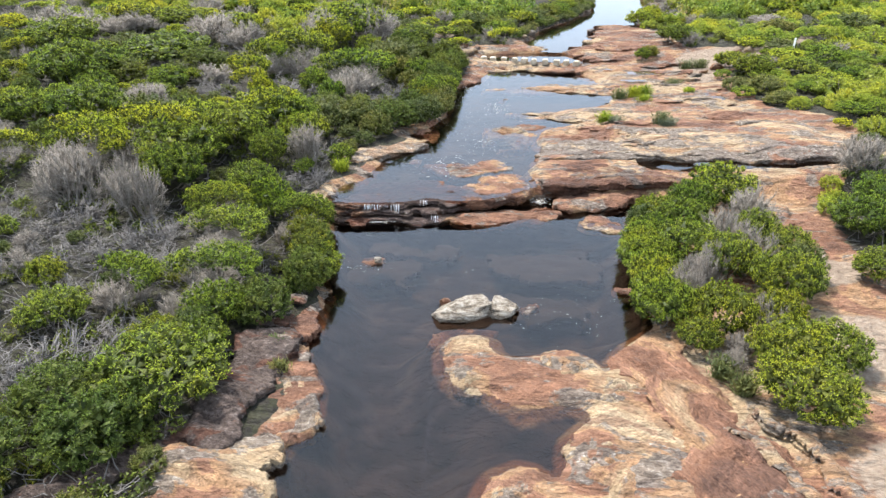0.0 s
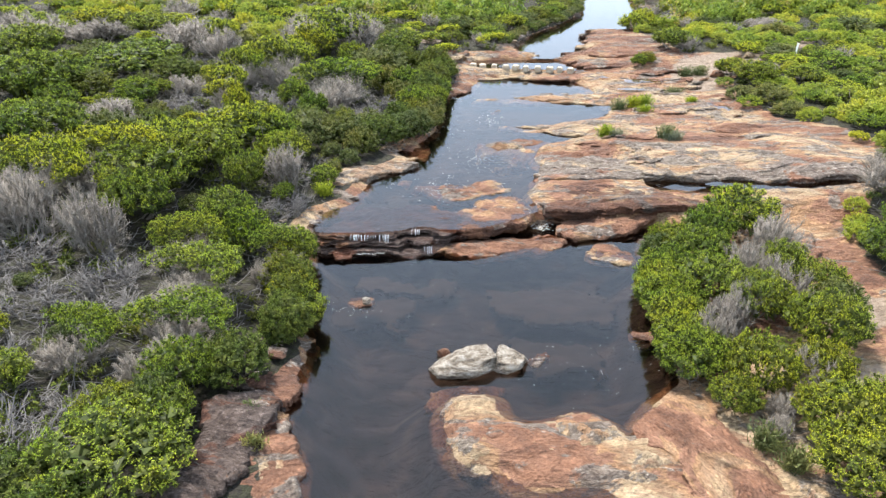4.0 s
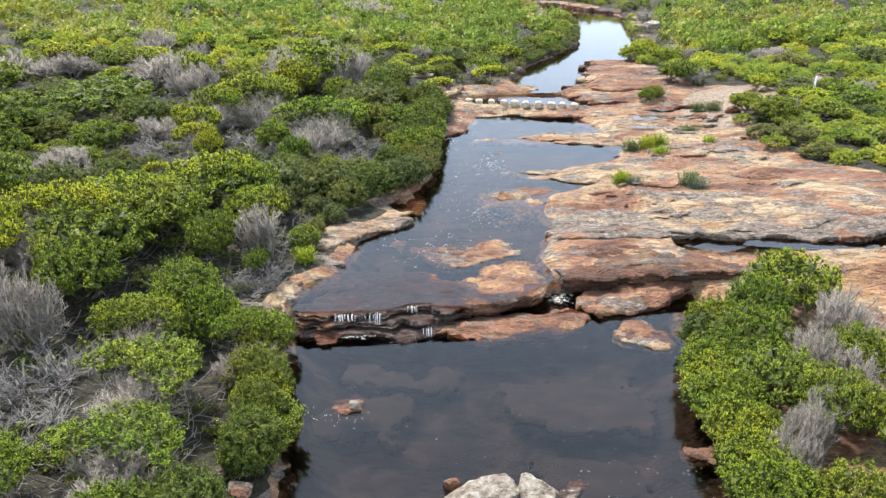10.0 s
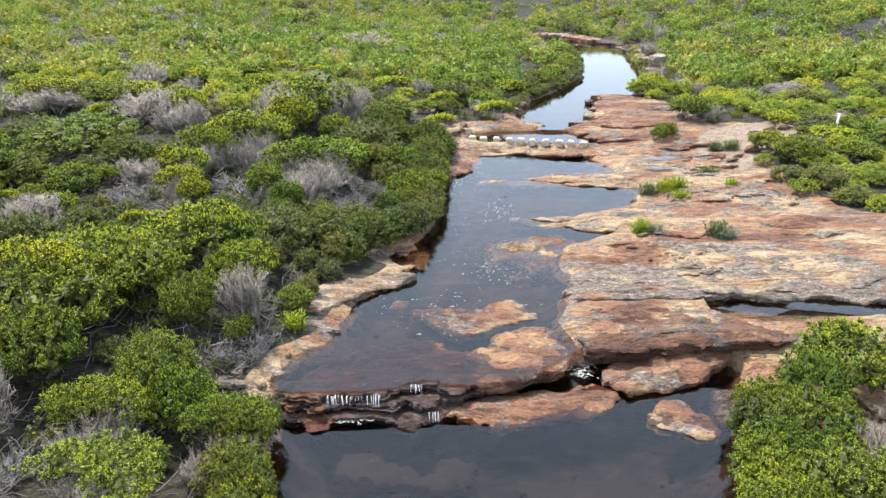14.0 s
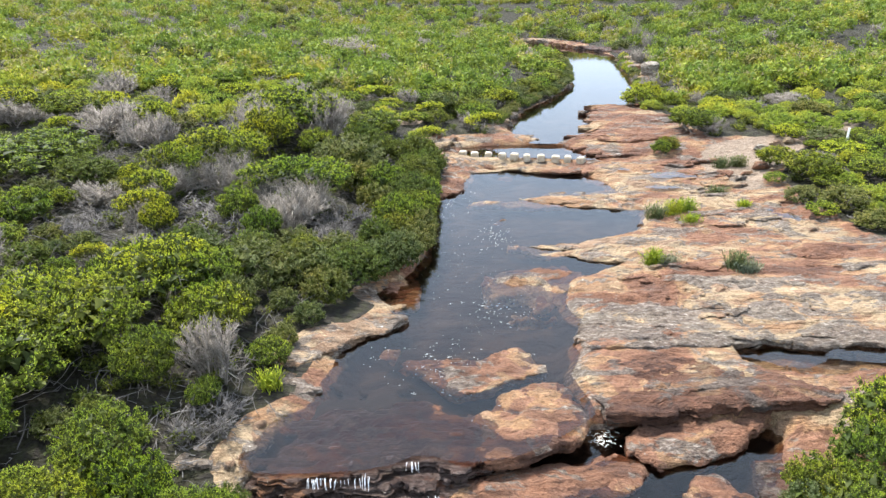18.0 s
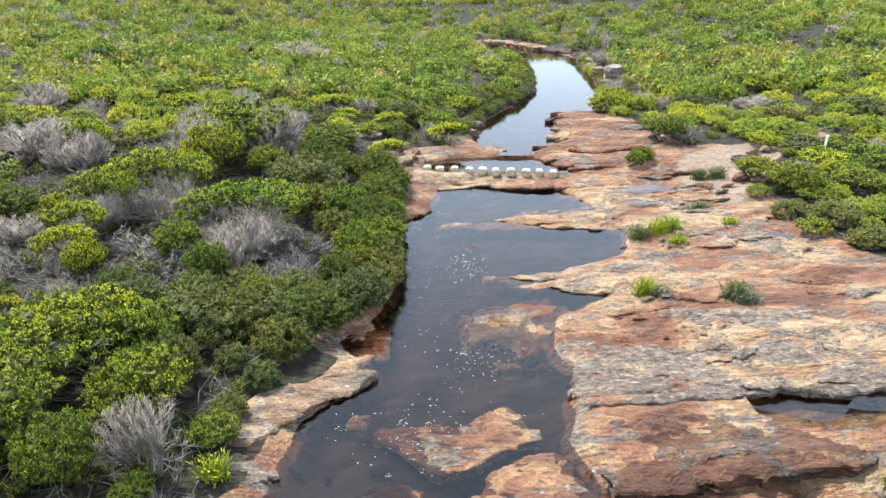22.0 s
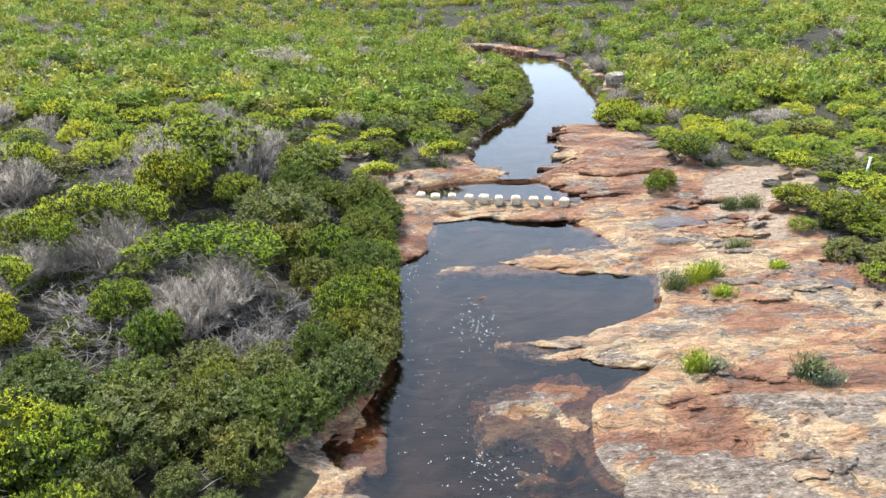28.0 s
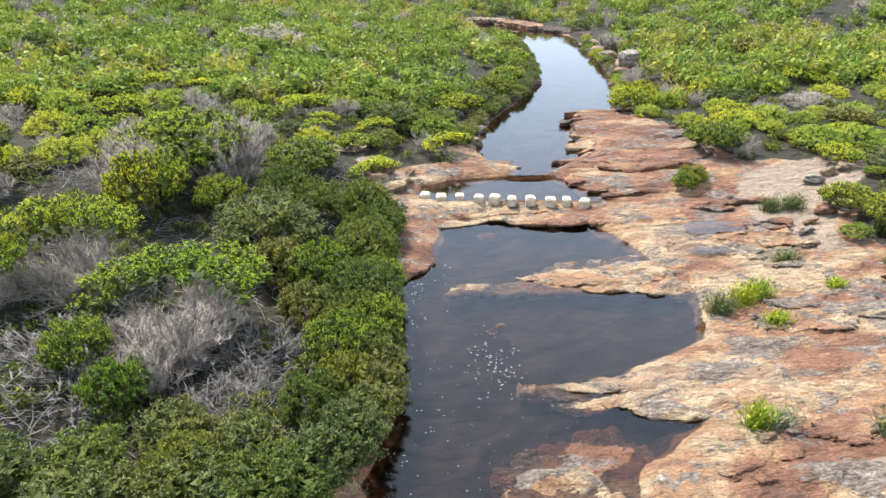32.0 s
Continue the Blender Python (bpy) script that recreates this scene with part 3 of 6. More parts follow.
slab("brink_slab", [(-4.6, 6.1), (-3.0, 6.15), (-1.7, 6.25), (-0.7, 6.7), (-0.1, 6.3), (0.6, 6.5), (0.6, 8.2), (-1.5, 8.6), (-4.0, 7.9)], 0.575, 0.16, ROCK_WET, "wet dark rock lip under the thin falls", relief=0.02, rough=0.8)
slab("fallen_slab", [(-0.65, 6.08), (-0.07, 6.2), (0.38, 6.71), (1.45, 6.97), (2.21, 7.01), (3.0, 7.23), (3.94, 7.36), (4.01, 6.81), (3.56, 6.17), (2.81, 6.05), (2.07, 5.81), (1.06, 5.58), (0.22, 5.71)], 0.17, 0.3, ROCK_RED, "long orange slab lying at the foot of the ledge", tilt=(0.0, 0.05), rough=0.4, dip=0.06, ragged=0.14)
slab("step_slab", [(-4.9, 6.4), (-3.0, 6.5), (-0.1, 6.7), (1.4, 6.9), (-0.1, 5.95), (-1.5, 5.7), (-3.5, 5.8), (-4.6, 5.5)], 0.16, 0.3, ROCK_WET, "wet brown rock step below the falls", rough=0.9, dip=0.04, ragged=0.12)
slab("step_slab", [(-4.8, 6.6), (-3.0, 6.8), (-0.1, 7.2), (0.8, 7.0), (0.5, 6.45), (-0.3, 6.25), (-1.6, 6.05), (-3.2, 5.98), (-4.5, 6.0)], 0.39, 0.22, ROCK_WET, "dark wet rock layer between the lip and the pool", rough=0.9, under=0.05)
slab("fallen_slab", [(3.95, 7.42), (4.43, 8.11), (5.2, 8.44), (6.22, 8.68), (7.31, 8.71), (7.87, 8.52), (7.51, 8.1), (6.53, 7.43), (5.63, 6.81), (4.98, 6.66), (4.07, 6.72)], 0.36, 0.45, ROCK_RED, "tilted orange slab beside the side channel", tilt=(0.0, 0.10), rough=0.4, ragged=0.1, dip=0.04)
slab("low_rock", [(4.67, 6.01), (5.3, 6.46), (5.7, 6.56), (5.81, 6.0), (6.24, 6.0), (6.17, 5.42), (5.82, 4.97), (5.52, 5.08), (5.18, 5.31), (4.66, 5.42)], 0.09, 0.3, ROCK_RED, "flat brown rock just breaking the pool", relief=0.04, dip=0.03, rough=0.4, ragged=0.1, step=0.06)
slab("low_rock", [(6.5, 7.2), (7.6, 7.2), (7.2, 5.3), (6.3, 5.6)], 0.1, 0.3, ROCK_BROWN, "brown rock at the pool edge under a bush")
slab("ledge_slab", [(3.3, 9.2), (3.2, 7.9), (4.4, 7.7), (5.7, 8.3), (8.3, 8.1), (9.6, 8.6), (9.0, 9.2), (7.9, 9.6), (5.2, 10.5), (3.6, 10.6)], 0.78, 0.42, ROCK_BROWN, "thick brown sandstone ledge with undercut edge", tilt=(0.01, -0.02), drape=0.01, layers=2, under=0.08)
slab("platform_slab", [(3.2, 10.7), (4.4, 10.6), (6.2, 10.4), (7.5, 10.6), (8.8, 10.9), (9.4, 10.4), (13.1, 10.1), (17, 10.5), (17, 12.6), (12, 13.2), (8, 13.0), (5, 13.2), (3.6, 12.6)], 1.0, 0.4, ROCK_GREY, "broad grey-crusted sandstone sheet with undercut lip", tilt=(0.03, 0.02), drape=0.1, layers=2, under=0.2)
slab("spit_slab", [(2.1, 18.9), (3.4, 18.5), (4.9, 18.6), (6.2, 18.9), (7.4, 19.5), (8.7, 20.2), (9.9, 19.5), (11.6, 18.2), (12.4, 16), (9.5, 15.4), (8.0, 16.0), (6.7, 16.5), (5.9, 16.8), (4.8, 17.6), (2.8, 17.9)], 0.72, 0.22, ROCK_PALE, "pale sandstone tongue running into the creek", tilt=(0.02, 0.0), drape=0.02, layers=3, finger=0.8, under=0.03, dip=0.05, ragged=0.12)
slab("spit_slab", [(0.5, 23.6), (2.3, 24.2), (3.7, 23.8), (4.5, 25.0), (5.5, 25.1), (7.4, 25.5), (9.1, 24.8), (8.9, 22.9), (8.0, 22.2), (6.5, 22.9), (3.9, 23.2), (2.1, 23.3)], 0.70, 0.22, ROCK_PALE, "low cream rock bar reaching across the creek", tilt=(0.012, 0.0), drape=0.03, layers=2, finger=0.8, under=0.03, dip=0.04, ragged=0.12)
slab("crossing_slab", [(0.0, 30.1), (1.2, 31.0), (4.4, 30.4), (6.8, 30.2), (9.2, 30.2), (12.0, 28.9), (11.3, 27.2), (8.1, 27.6), (6.7, 28.6), (5.4, 29.4), (3.8, 29.6), (1.5, 29.0), (0.1, 28.4)], 0.82, 0.35, ROCK, "sandstone bar carrying the stepping stones", tilt=(0.03, 0.0), drape=0.03, layers=1, under=0.12)
slab("bank_slab", [(-1.4, 27.0), (0.2, 26.9), (1.0, 26.2), (0.0, 24.4), (-0.9, 24.1), (-1.6, 25)], 0.8, 0.4, ROCK_RED, "rusty rock shelf on the wooded bank", tilt=(-0.05, 0))
slab("red_shelf", [(7.3, 33.8), (8.2, 34.5), (9.3, 35.3), (9.4, 38.4), (10.7, 38.8), (10.6, 42.7), (13.7, 43.6), (14.2, 40.6), (15.0, 35.3), (13.4, 32.2), (10.7, 32.4), (7.8, 33.0)], 1.42, 0.45, ROCK_RED, "stepped rust-red sandstone shelf", tilt=(0.03, 0.01), under=0.22, drape=0.1, layers=5, finger=4.0)
slab("red_shelf", [(7.4, 32.4), (8.8, 32.2), (12.2, 31.9), (12.0, 30.0), (9.0, 30.1), (7.9, 30.8)], 1.15, 0.3, ROCK_RED, "low rust-red slab near the crossing", finger=3.0, layers=1)
slab("bank_slab", [(0.2, 35.9), (4.4, 35.8), (4.6, 35.2), (5.8, 33.8), (5.0, 33.5), (0.6, 33.7)], 1.2, 0.35, ROCK, "layered tan slab on the far bank", finger=3.5, layers=2)
slab("bank_slab", [(-4.88, 10.45), (-4.92, 10.95), (-4.3, 11.85), (-2.85, 12.42), (-1.46, 12.79), (-1.1, 12.67), (-1.44, 12.23), (-2.17, 11.56), (-2.89, 11.34), (-3.23, 10.59), (-3.7, 10.02), (-4.39, 10.07)], 0.9, 0.35, ROCK_PALE, "pale pointed slab jutting from the bushy bank", tilt=(-0.05, 0.02), under=0.28)
slab("bank_slab", [(-2.4, 15.8), (-1.4, 16.2), (-1.1, 15.2), (-1.5, 14.2), (-2.3, 13.9), (-2.6, 15)], 0.68, 0.3, ROCK_RED, "ribbed rusty rock at the water edge", dip=0.06)
slab("bank_slab", [(-5.8, 8.5), (-3.5, 8.5), (-3.6, 9.4), (-4.6, 10.1), (-6.0, 10.0)], 0.86, 0.5, ROCK_ASH, "grey bank rock beside the falls")
slab("bank_slab", [(-6.2, 6.3), (-4.6, 6.6), (-4.4, 7.6), (-4.8, 8.4), (-6.3, 8.2)], 0.74, 0.4, ROCK_ASH, "grey bank rock beside the falls", tilt=(-0.05, 0))
slab("platform_slab", [(4.0, 13.6), (6.0, 13.3), (9.5, 13.2), (14, 13.0), (17, 13.6), (16.8, 15.6), (13, 15.0), (9.8, 14.7), (7.5, 15.4), (5.6, 15.6), (4.2, 15.2)], 0.75, 0.3, ROCK, "orange and cream sandstone sheet beside the creek", drape=0.02, relief=0.1, layers=3, dip=0.16, ragged=0.16, under=0.03, rough=1.3)
slab("platform_slab", [(9.2, 20.2), (10.4, 19.2), (13.6, 18.0), (14.6, 19.0), (14.2, 22.6), (11.5, 23.8), (9.6, 23.4), (9.4, 21.8)], 0.8, 0.3, ROCK, "streaked pinkish sandstone sheet of the platform", drape=0.06, relief=0.1, layers=2, finger=1.2)
slab("platform_slab", [(9.0, 24.9), (9.8, 24.0), (12.4, 24.0), (14.0, 24.6), (13.6, 26.0), (11.0, 26.8), (8.4, 26.9)], 0.8, 0.3, ROCK_PALE, "cream and grey sandstone sheet of the platform", drape=0.06, relief=0.1, layers=2, finger=1.2)
slab("platform_slab", [(12.2, 15.8), (16.6, 15.8), (15.2, 17.4), (12.6, 17.8), (11.8, 17.0)], 0.8, 0.3, ROCK_RED, "rust-coloured sandstone sheet of the platform", drape=0.06, relief=0.1, layers=2, finger=1.2)
slab("platform_slab", [(9.9, 9.4), (11.2, 8.6), (13.2, 8.4), (15.4, 9.3), (14.8, 9.5), (11.6, 9.4)], 0.75, 0.35, ROCK_RED, "rust-coloured rock in the slot beside the bush", drape=0.0)
slab("platform_slab", [(9.8, 5.2), (11.8, 4.6), (12.3, 7.6), (10.8, 8.2), (9.6, 7.6)], 0.5, 0.35, ROCK, "worn pinkish rock behind the big bush", drape=0.06)
# thin broken sheets left lying on the platform
rs_ = np.random.RandomState(33)
done = 0
while done < 22:
    x, y = rs_.uniform(5.2, 14.6), rs_.uniform(11.4, 29.5)
    ax, ay = rs_.uniform(0.9, 2.3), rs_.uniform(0.25, 0.55)
    px, py = np.array([x - ax, x + ax, x, x, x]), np.array([y, y, y - ay, y + ay, y])
    if min(signed(poly, px, py).min() for poly, _, _ in POOLS) < 0.5 or signed(PLATFORM, px, py).max() > -0.2:
        continue
    ol = [(x + ax * math.cos(a) * rs_.uniform(0.7, 1.1), y + ay * math.sin(a) * rs_.uniform(0.6, 1.1) - 0.07 * ax * math.cos(a)) for a in np.arange(0, 6.2, 0.62)]
    slab("rock_sheet", ol, 0.6, 0.17, (ROCK_ASH, ROCK_TAN, ROCK, ROCK_GREY, ROCK_PALE)[done % 5], "thin broken sandstone sheet lying on the platform", tilt=(0, 0), rough=1.1, finger=1.6, under=0.05, drape=rs_.uniform(0.10, 0.17), relief=0.05, group="platform sheets", step=0.07)
    done += 1
# blocks lying under the brown water of the lower pool
slab("submerged_slab", [(1.4, 4.6), (3.4, 4.9), (5.2, 4.2), (4.9, 2.6), (3.2, 2.4), (1.8, 3.2)], -0.38, 0.3, DIMMED_ROCK, "flat rock lying under the brown water", relief=0.05, rough=1.6)
slab("submerged_slab", [(-3.4, 5.2), (-1.0, 5.3), (0.9, 4.9), (0.2, 4.2), (-2.2, 4.5)], -0.55, 0.3, DIMMED_ROCK, "flat rock lying under the brown water", relief=0.05, rough=1.6)
slab("submerged_slab", [(-3.2, 1.8), (-1.6, 2.0), (-0.8, 3.6), (-2.4, 3.9), (-3.6, 3.0)], -0.5, 0.3, DIMMED_ROCK, "flat rock lying under the brown water", relief=0.05, rough=1.6)
slab("submerged_slab", [(2.2, 1.9), (4.2, 2.0), (5.0, 0.6), (3.4, 0.0), (2.0, 0.6)], -0.5, 0.3, DIMMED_ROCK, "flat rock lying under the brown water", relief=0.05, rough=1.6)
slab("submerged_slab", [(-3.4, 7.4), (-1.2, 7.6), (-0.4, 9.4), (-2.2, 9.8), (-3.2, 8.8)], 0.52, 0.3, DIMMED_ROCK, "dark ribbed rock under the shallow flow", relief=0.05, rough=1.6)
slab("submerged_slab", [(1.3, 16.9), (3.6, 17.0), (5.2, 16.4), (4.6, 15.0), (4.0, 13.2), (2.8, 13.2), (1.4, 14.2)], 0.60, 0.3, ROCK_TAN, "brown ribbed rock under the shallow water beside the platform", relief=0.06, rough=1.8, dip=0.34, ragged=0.24, step=0.06, under=-0.1)

# ---------------------------------------------------------------- plants
rng = np.random.RandomState(11)


def unit(v):
    return v / np.maximum(np.linalg.norm(v, axis=-1, keepdims=True), 1e-9)


def leaf_tris(c, d, length, width, r, out=None):
    """Small leaves at points c that point along d, one triangle each; out: the way their faces turn."""
    n = len(c)
    d = unit(d)
    s = unit(np.cross(d, r.normal(size=(n, 3)) if out is None else out + 0.45 * r.normal(size=(n, 3))))
    ln = length * r.uniform(0.65, 1.3, (n, 1))
    wd = width * r.uniform(0.7, 1.3, (n, 1))
    v = np.stack([c + s * wd * 0.5, c + d * ln, c - s * wd * 0.5], 1).reshape(-1, 3)
    return v, np.arange(3 * n).reshape(-1, 3)


def cores(centres, radii, r, count=22, size=0.95):
    """Broad leaves inside the clumps, coloured darker for the shade there; they keep the crown from being see-through.
    """
    k = np.repeat(np.arange(len(centres)), count)
    d = unit(r.normal(size=(len(k), 3)))
    c = centres[k] + d * radii[k][:, None] * r.uniform(0.2, 1.0, (len(k), 1))
    return leaf_tris(c, r.normal(size=d.shape), radii[k][:, None] * size, radii[k][:, None] * size * 0.85, r, d)


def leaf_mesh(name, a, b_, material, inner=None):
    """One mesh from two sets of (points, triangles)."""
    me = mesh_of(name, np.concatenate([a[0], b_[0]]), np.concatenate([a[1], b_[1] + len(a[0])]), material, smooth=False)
    me.materials.append(inner or INNER_SHADE)
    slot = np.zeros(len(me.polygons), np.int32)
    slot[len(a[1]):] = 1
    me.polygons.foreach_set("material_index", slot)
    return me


def sprays(cen, rad, count, per, leaf, r, slim=0.36, flat=0.9):
    """Sprays of narrow leaves that stand up and out from the upper side of the clumps at cen."""
    ci = np.repeat(np.arange(len(cen)), count)
    d = unit(r.normal(size=(len(ci), 3)) + np.array([0, 0, 0.6]))
    d[:, 2] = np.where(d[:, 2] < -0.3, -d[:, 2], d[:, 2])
    p = cen[ci] + d * rad[ci][:, None] * r.uniform(0.75, 1.0, (len(ci), 1)) * np.array([1.1, 1.1, flat])
    axis = unit(0.7 * d + np.array([0, 0, 0.4]) + 0.3 * r.normal(size=d.shape))
    k = np.repeat(np.arange(len(p)), per)
    way = unit(0.5 * axis[k] + 0.75 * r.normal(size=(len(k), 3)))
    base = p[k] + axis[k] * leaf * r.uniform(-0.7, 0.9, (len(k), 1))
    return leaf_tris(base, way, leaf, leaf * slim, r, d[k])


def tubes(paths, radii, sides=3):
    """Tapered stems along equal-length paths (n, k, 3)."""
    paths = np.asarray(paths, float)
    n, k, _ = paths.shape
    radii = np.asarray(radii, float).reshape(n, k, 1)
    tan = unit(np.gradient(paths, axis=1))
    ref = np.where(np.abs(tan[..., 2:3]) > 0.9, np.array([1.0, 0, 0]), np.array([0, 0, 1.0]))
    a = unit(np.cross(tan, ref))
    b_ = np.cross(tan, a)
    ang = np.arange(sides) / sides * 2 * np.pi
    ring = paths[:, :, None] + radii[..., None] * (a[:, :, None] * np.cos(ang)[None, None, :, None] + b_[:, :, None] * np.sin(ang)[None, None, :, None])
    v = ring.reshape(-1, 3)
    f = []
    base = np.arange(n) * k * sides
    for j in range(k - 1):
        for s in range(sides):
            s2 = (s + 1) % sides
            f.append(np.stack([base + j * sides + s, base + j * sides + s2, base + (j + 1) * sides + s2, base + (j + 1) * sides + s], 1))
    return v, np.concatenate(f)


def spikes(p0, p1, radius):
    """Fine twigs: three-sided points from p0 to p1."""
    n = len(p0)
    t = unit(p1 - p0)
    a = unit(np.cross(t, np.where(np.abs(t[:, 2:3]) > 0.9, np.array([1.0, 0, 0]), np.array([0, 0, 1.0]))))
    b_ = np.cross(t, a)
    v = np.stack([p0 + radius * a, p0 + radius * (-0.5 * a + 0.87 * b_), p0 + radius * (-0.5 * a - 0.87 * b_), p1], 1).reshape(-1, 3)
    k = np.arange(n)[:, None] * 4
    return v, np.concatenate([k + np.array([0, 1, 3]), k + np.array([1, 2, 3]), k + np.array([2, 0, 3])])


def bent(start, way, length, r, k=4, wander=0.18, lift=0.25):
    n = len(start)
    pts = [start]
    d = unit(way)
    for _ in range(k - 1):
        d = unit(d + wander * r.normal(size=(n, 3)) + np.array([0, 0, lift]) / k)
        pts.append(pts[-1] + d * length / (k - 1))
    return np.stack(pts, 1)


def skeleton_of(r, stems, arms, twigs, spreadout, height, facing=None, low=0.0):
    """Stems, arms and fine twigs of a shrub of radius about 1; returns their paths and the twig tips."""
    ang = r.uniform(0, 2 * np.pi, stems)
    way = np.stack([np.cos(ang) * spreadout, np.sin(ang) * spreadout, np.full(stems, height) * r.uniform(0.6, 1.1, stems)], 1)
    if facing is not None:
        way += np.array(facing) * 0.5
    st = bent(r.normal(size=(stems, 3)) * np.array([0.1, 0.1, 0]) - np.array([0, 0, 0.12]), way, np.full((stems, 1), 0.62), r, 4, 0.22, 0.2)
    idx = np.repeat(np.arange(stems), arms)
    pos = r.uniform(0.42, 1.0, len(idx)) * 3
    i0 = np.minimum(pos.astype(int), 2)
    p = st[idx, i0] + (st[idx, i0 + 1] - st[idx, i0]) * (pos - i0)[:, None]
    d = unit(st[idx, 3] - st[idx, 0]) + 0.75 * r.normal(size=(len(idx), 3)) * np.array([1, 1, 0.6]) + np.array([0, 0, low])
    ar = bent(p, d, r.uniform(0.3, 0.6, (len(idx), 1)), r, 4, 0.3, 0.3 + low)
    jdx = np.repeat(np.arange(len(idx)), twigs)
    pos = r.uniform(0.38, 1.0, len(jdx)) * 3
    i0 = np.minimum(pos.astype(int), 2)
    p = ar[jdx, i0] + (ar[jdx, i0 + 1] - ar[jdx, i0]) * (pos - i0)[:, None]
    d = unit(ar[jdx, 3] - ar[jdx, 0]) + 0.62 * r.normal(size=(len(jdx), 3)) + np.array([0, 0, 0.25 + low])
    tw = bent(p, d, r.uniform(0.09, 0.21, (len(jdx), 1)), r, 2 if twigs > 5 else 3, 0.3, 0.3)
    return st, ar, tw


def lobes(r, count, keep, rx=0.78, rz=0.72, z0=0.42, apart=0.17):
    """Centres of leaf clumps over a low dome, thinned by keep(direction)."""
    out = []
    while len(out) < count:
        d = unit(r.normal(size=3))
        if d[2] < -0.25 or not keep(d):
            continue
        c = np.array([d[0] * rx, d[1] * rx, z0 + d[2] * rz]) * r.uniform(0.8, 1.08)
        if all(np.linalg.norm(c - o) > apart for o in out) or r.rand() < 0.03:
            out.append(c)
    return np.array(out)


HIGH = {}


def shrub(seed, kind, leaf_mat, twig_mat_, label, leaves=54, detail=1.0, leaf=0.031, name="shrub"):
    r = np.random.RandomState(seed)
    kind = "C" if kind == "K" else kind
    root = new(name)
    root.empty_display_size = 0.1
    tagged(root, label, "shrub")
    dense = kind in "GDOYH"
    if kind == "H":
        rz, z0, rx = 0.5, 0.2, 0.85
    else:
        rz, z0, rx = 0.62, 0.45, 0.78
    if kind == "X":
        st, ar, tw = skeleton_of(r, 22, 10, 10, 1.1, 0.3, None, -0.10)
        for p_ in (st, ar, tw):
            p_ += 0.07 * np.sin(p_[..., ::-1] * 9.0) * np.array([1, 1, 0.4])
        tw_r, st_r = 0.0075, 0.024
    elif kind == "T":
        st, ar, tw = skeleton_of(r, 9, int(13 * min(detail, 1.4)), int(19 * min(detail, 1.25)), 0.8, 0.95, None, 0.12)
        tw_r, st_r = (0.0056, 0.028) if detail > 1 else (0.0056, 0.034)
    elif kind == "C":
        st, ar, tw = skeleton_of(r, 11, int(12 * min(detail, 1.4)), int(17 * min(detail, 1.9)), 0.9, 0.95, (0, -0.5, 0), 0.12)
        for p_ in (st, ar, tw):
            p_ *= np.array([1.0, 1.0, 0.95])
        tw_r, st_r = (0.0042, 0.026) if detail > 1 else (0.0056, 0.034)
    else:
        st, ar, tw = skeleton_of(r, 4, 3, 2, 0.8, 0.7)
        tw_r, st_r = 0.007, 0.03
    if kind in "TC":
        top_z = 0.95
        for p_ in (st, ar, tw):
            reach = np.sqrt(p_[..., 0] ** 2 + p_[..., 1] ** 2 + (p_[..., 2] / top_z) ** 2)
            p_ *= np.minimum(1, r.uniform(0.84, 1.0, reach.shape) / np.maximum(reach, 0.01))[..., None]
    vs, fs = tubes(st, np.linspace(st_r, st_r * 0.5, 4)[None].repeat(len(st), 0), 5)
    part("branchwork", mesh_of("branchwork", vs, fs, BARK if dense else twig_mat_), root)
    va, fa = tubes(ar, np.linspace(st_r * 0.36, 0.006, 4)[None].repeat(len(ar), 0), 3)
    vt, ft = spikes(tw[:, 0], tw[:, -1], tw_r)
    tri = np.concatenate([fa[:, [0, 1, 2]], fa[:, [0, 2, 3]], ft + len(va)])
    tagged(part("brushwood", mesh_of("brushwood", np.concatenate([va, vt]), tri, twig_mat_, smooth=False), root, "bare grey twigs" if not dense else ""), kind="stuff")
    HIGH[root] = float(max(tw[..., 2].max(), ar[..., 2].max()))
    if kind in "TX":
        return root
    fine = 0.9 if detail < 1 else 2.6 if detail > 1 else 1.5
    if kind == "C":
        cen = lobes(r, int(105 * fine), lambda d: d[2] > -0.05 and d[1] > -0.05 + 0.4 * (r.rand() - 0.5), 0.92, 0.34, 0.80, 0.085 / fine ** 0.5)
    elif kind in "GY":
        cen = lobes(r, int(120 * fine), lambda d: d[2] > -0.12, 0.86, 0.46, 0.52, 0.10 / fine ** 0.5)
    else:
        cen = lobes(r, int(95 * fine), lambda d: True, rx, rz, z0, 0.11 / fine ** 0.5)
    n = len(cen)
    rad = r.uniform(0.07, 0.155, n) / fine ** 0.5
    HIGH[root] = float((cen[:, 2] + rad).max())
    slim = 0.6 if kind == "D" else 0.5
    q = sprays(cen, rad, leaves // 6, 6, leaf, r, slim)
    # leaves in the heart of the crown, its shade put into their colour
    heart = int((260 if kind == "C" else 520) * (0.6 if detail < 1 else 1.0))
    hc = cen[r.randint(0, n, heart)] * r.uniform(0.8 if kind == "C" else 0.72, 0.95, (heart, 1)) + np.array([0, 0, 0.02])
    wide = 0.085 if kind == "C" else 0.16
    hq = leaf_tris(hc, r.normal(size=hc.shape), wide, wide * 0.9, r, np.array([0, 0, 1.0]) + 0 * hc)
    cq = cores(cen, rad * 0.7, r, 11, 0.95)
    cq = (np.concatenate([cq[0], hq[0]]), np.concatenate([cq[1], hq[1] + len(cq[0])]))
    part("crown", leaf_mesh("crown", q, cq, leaf_mat, HEATH_SHADE if kind == "H" else INNER_SHADE), root, "leafy crown")
    return root


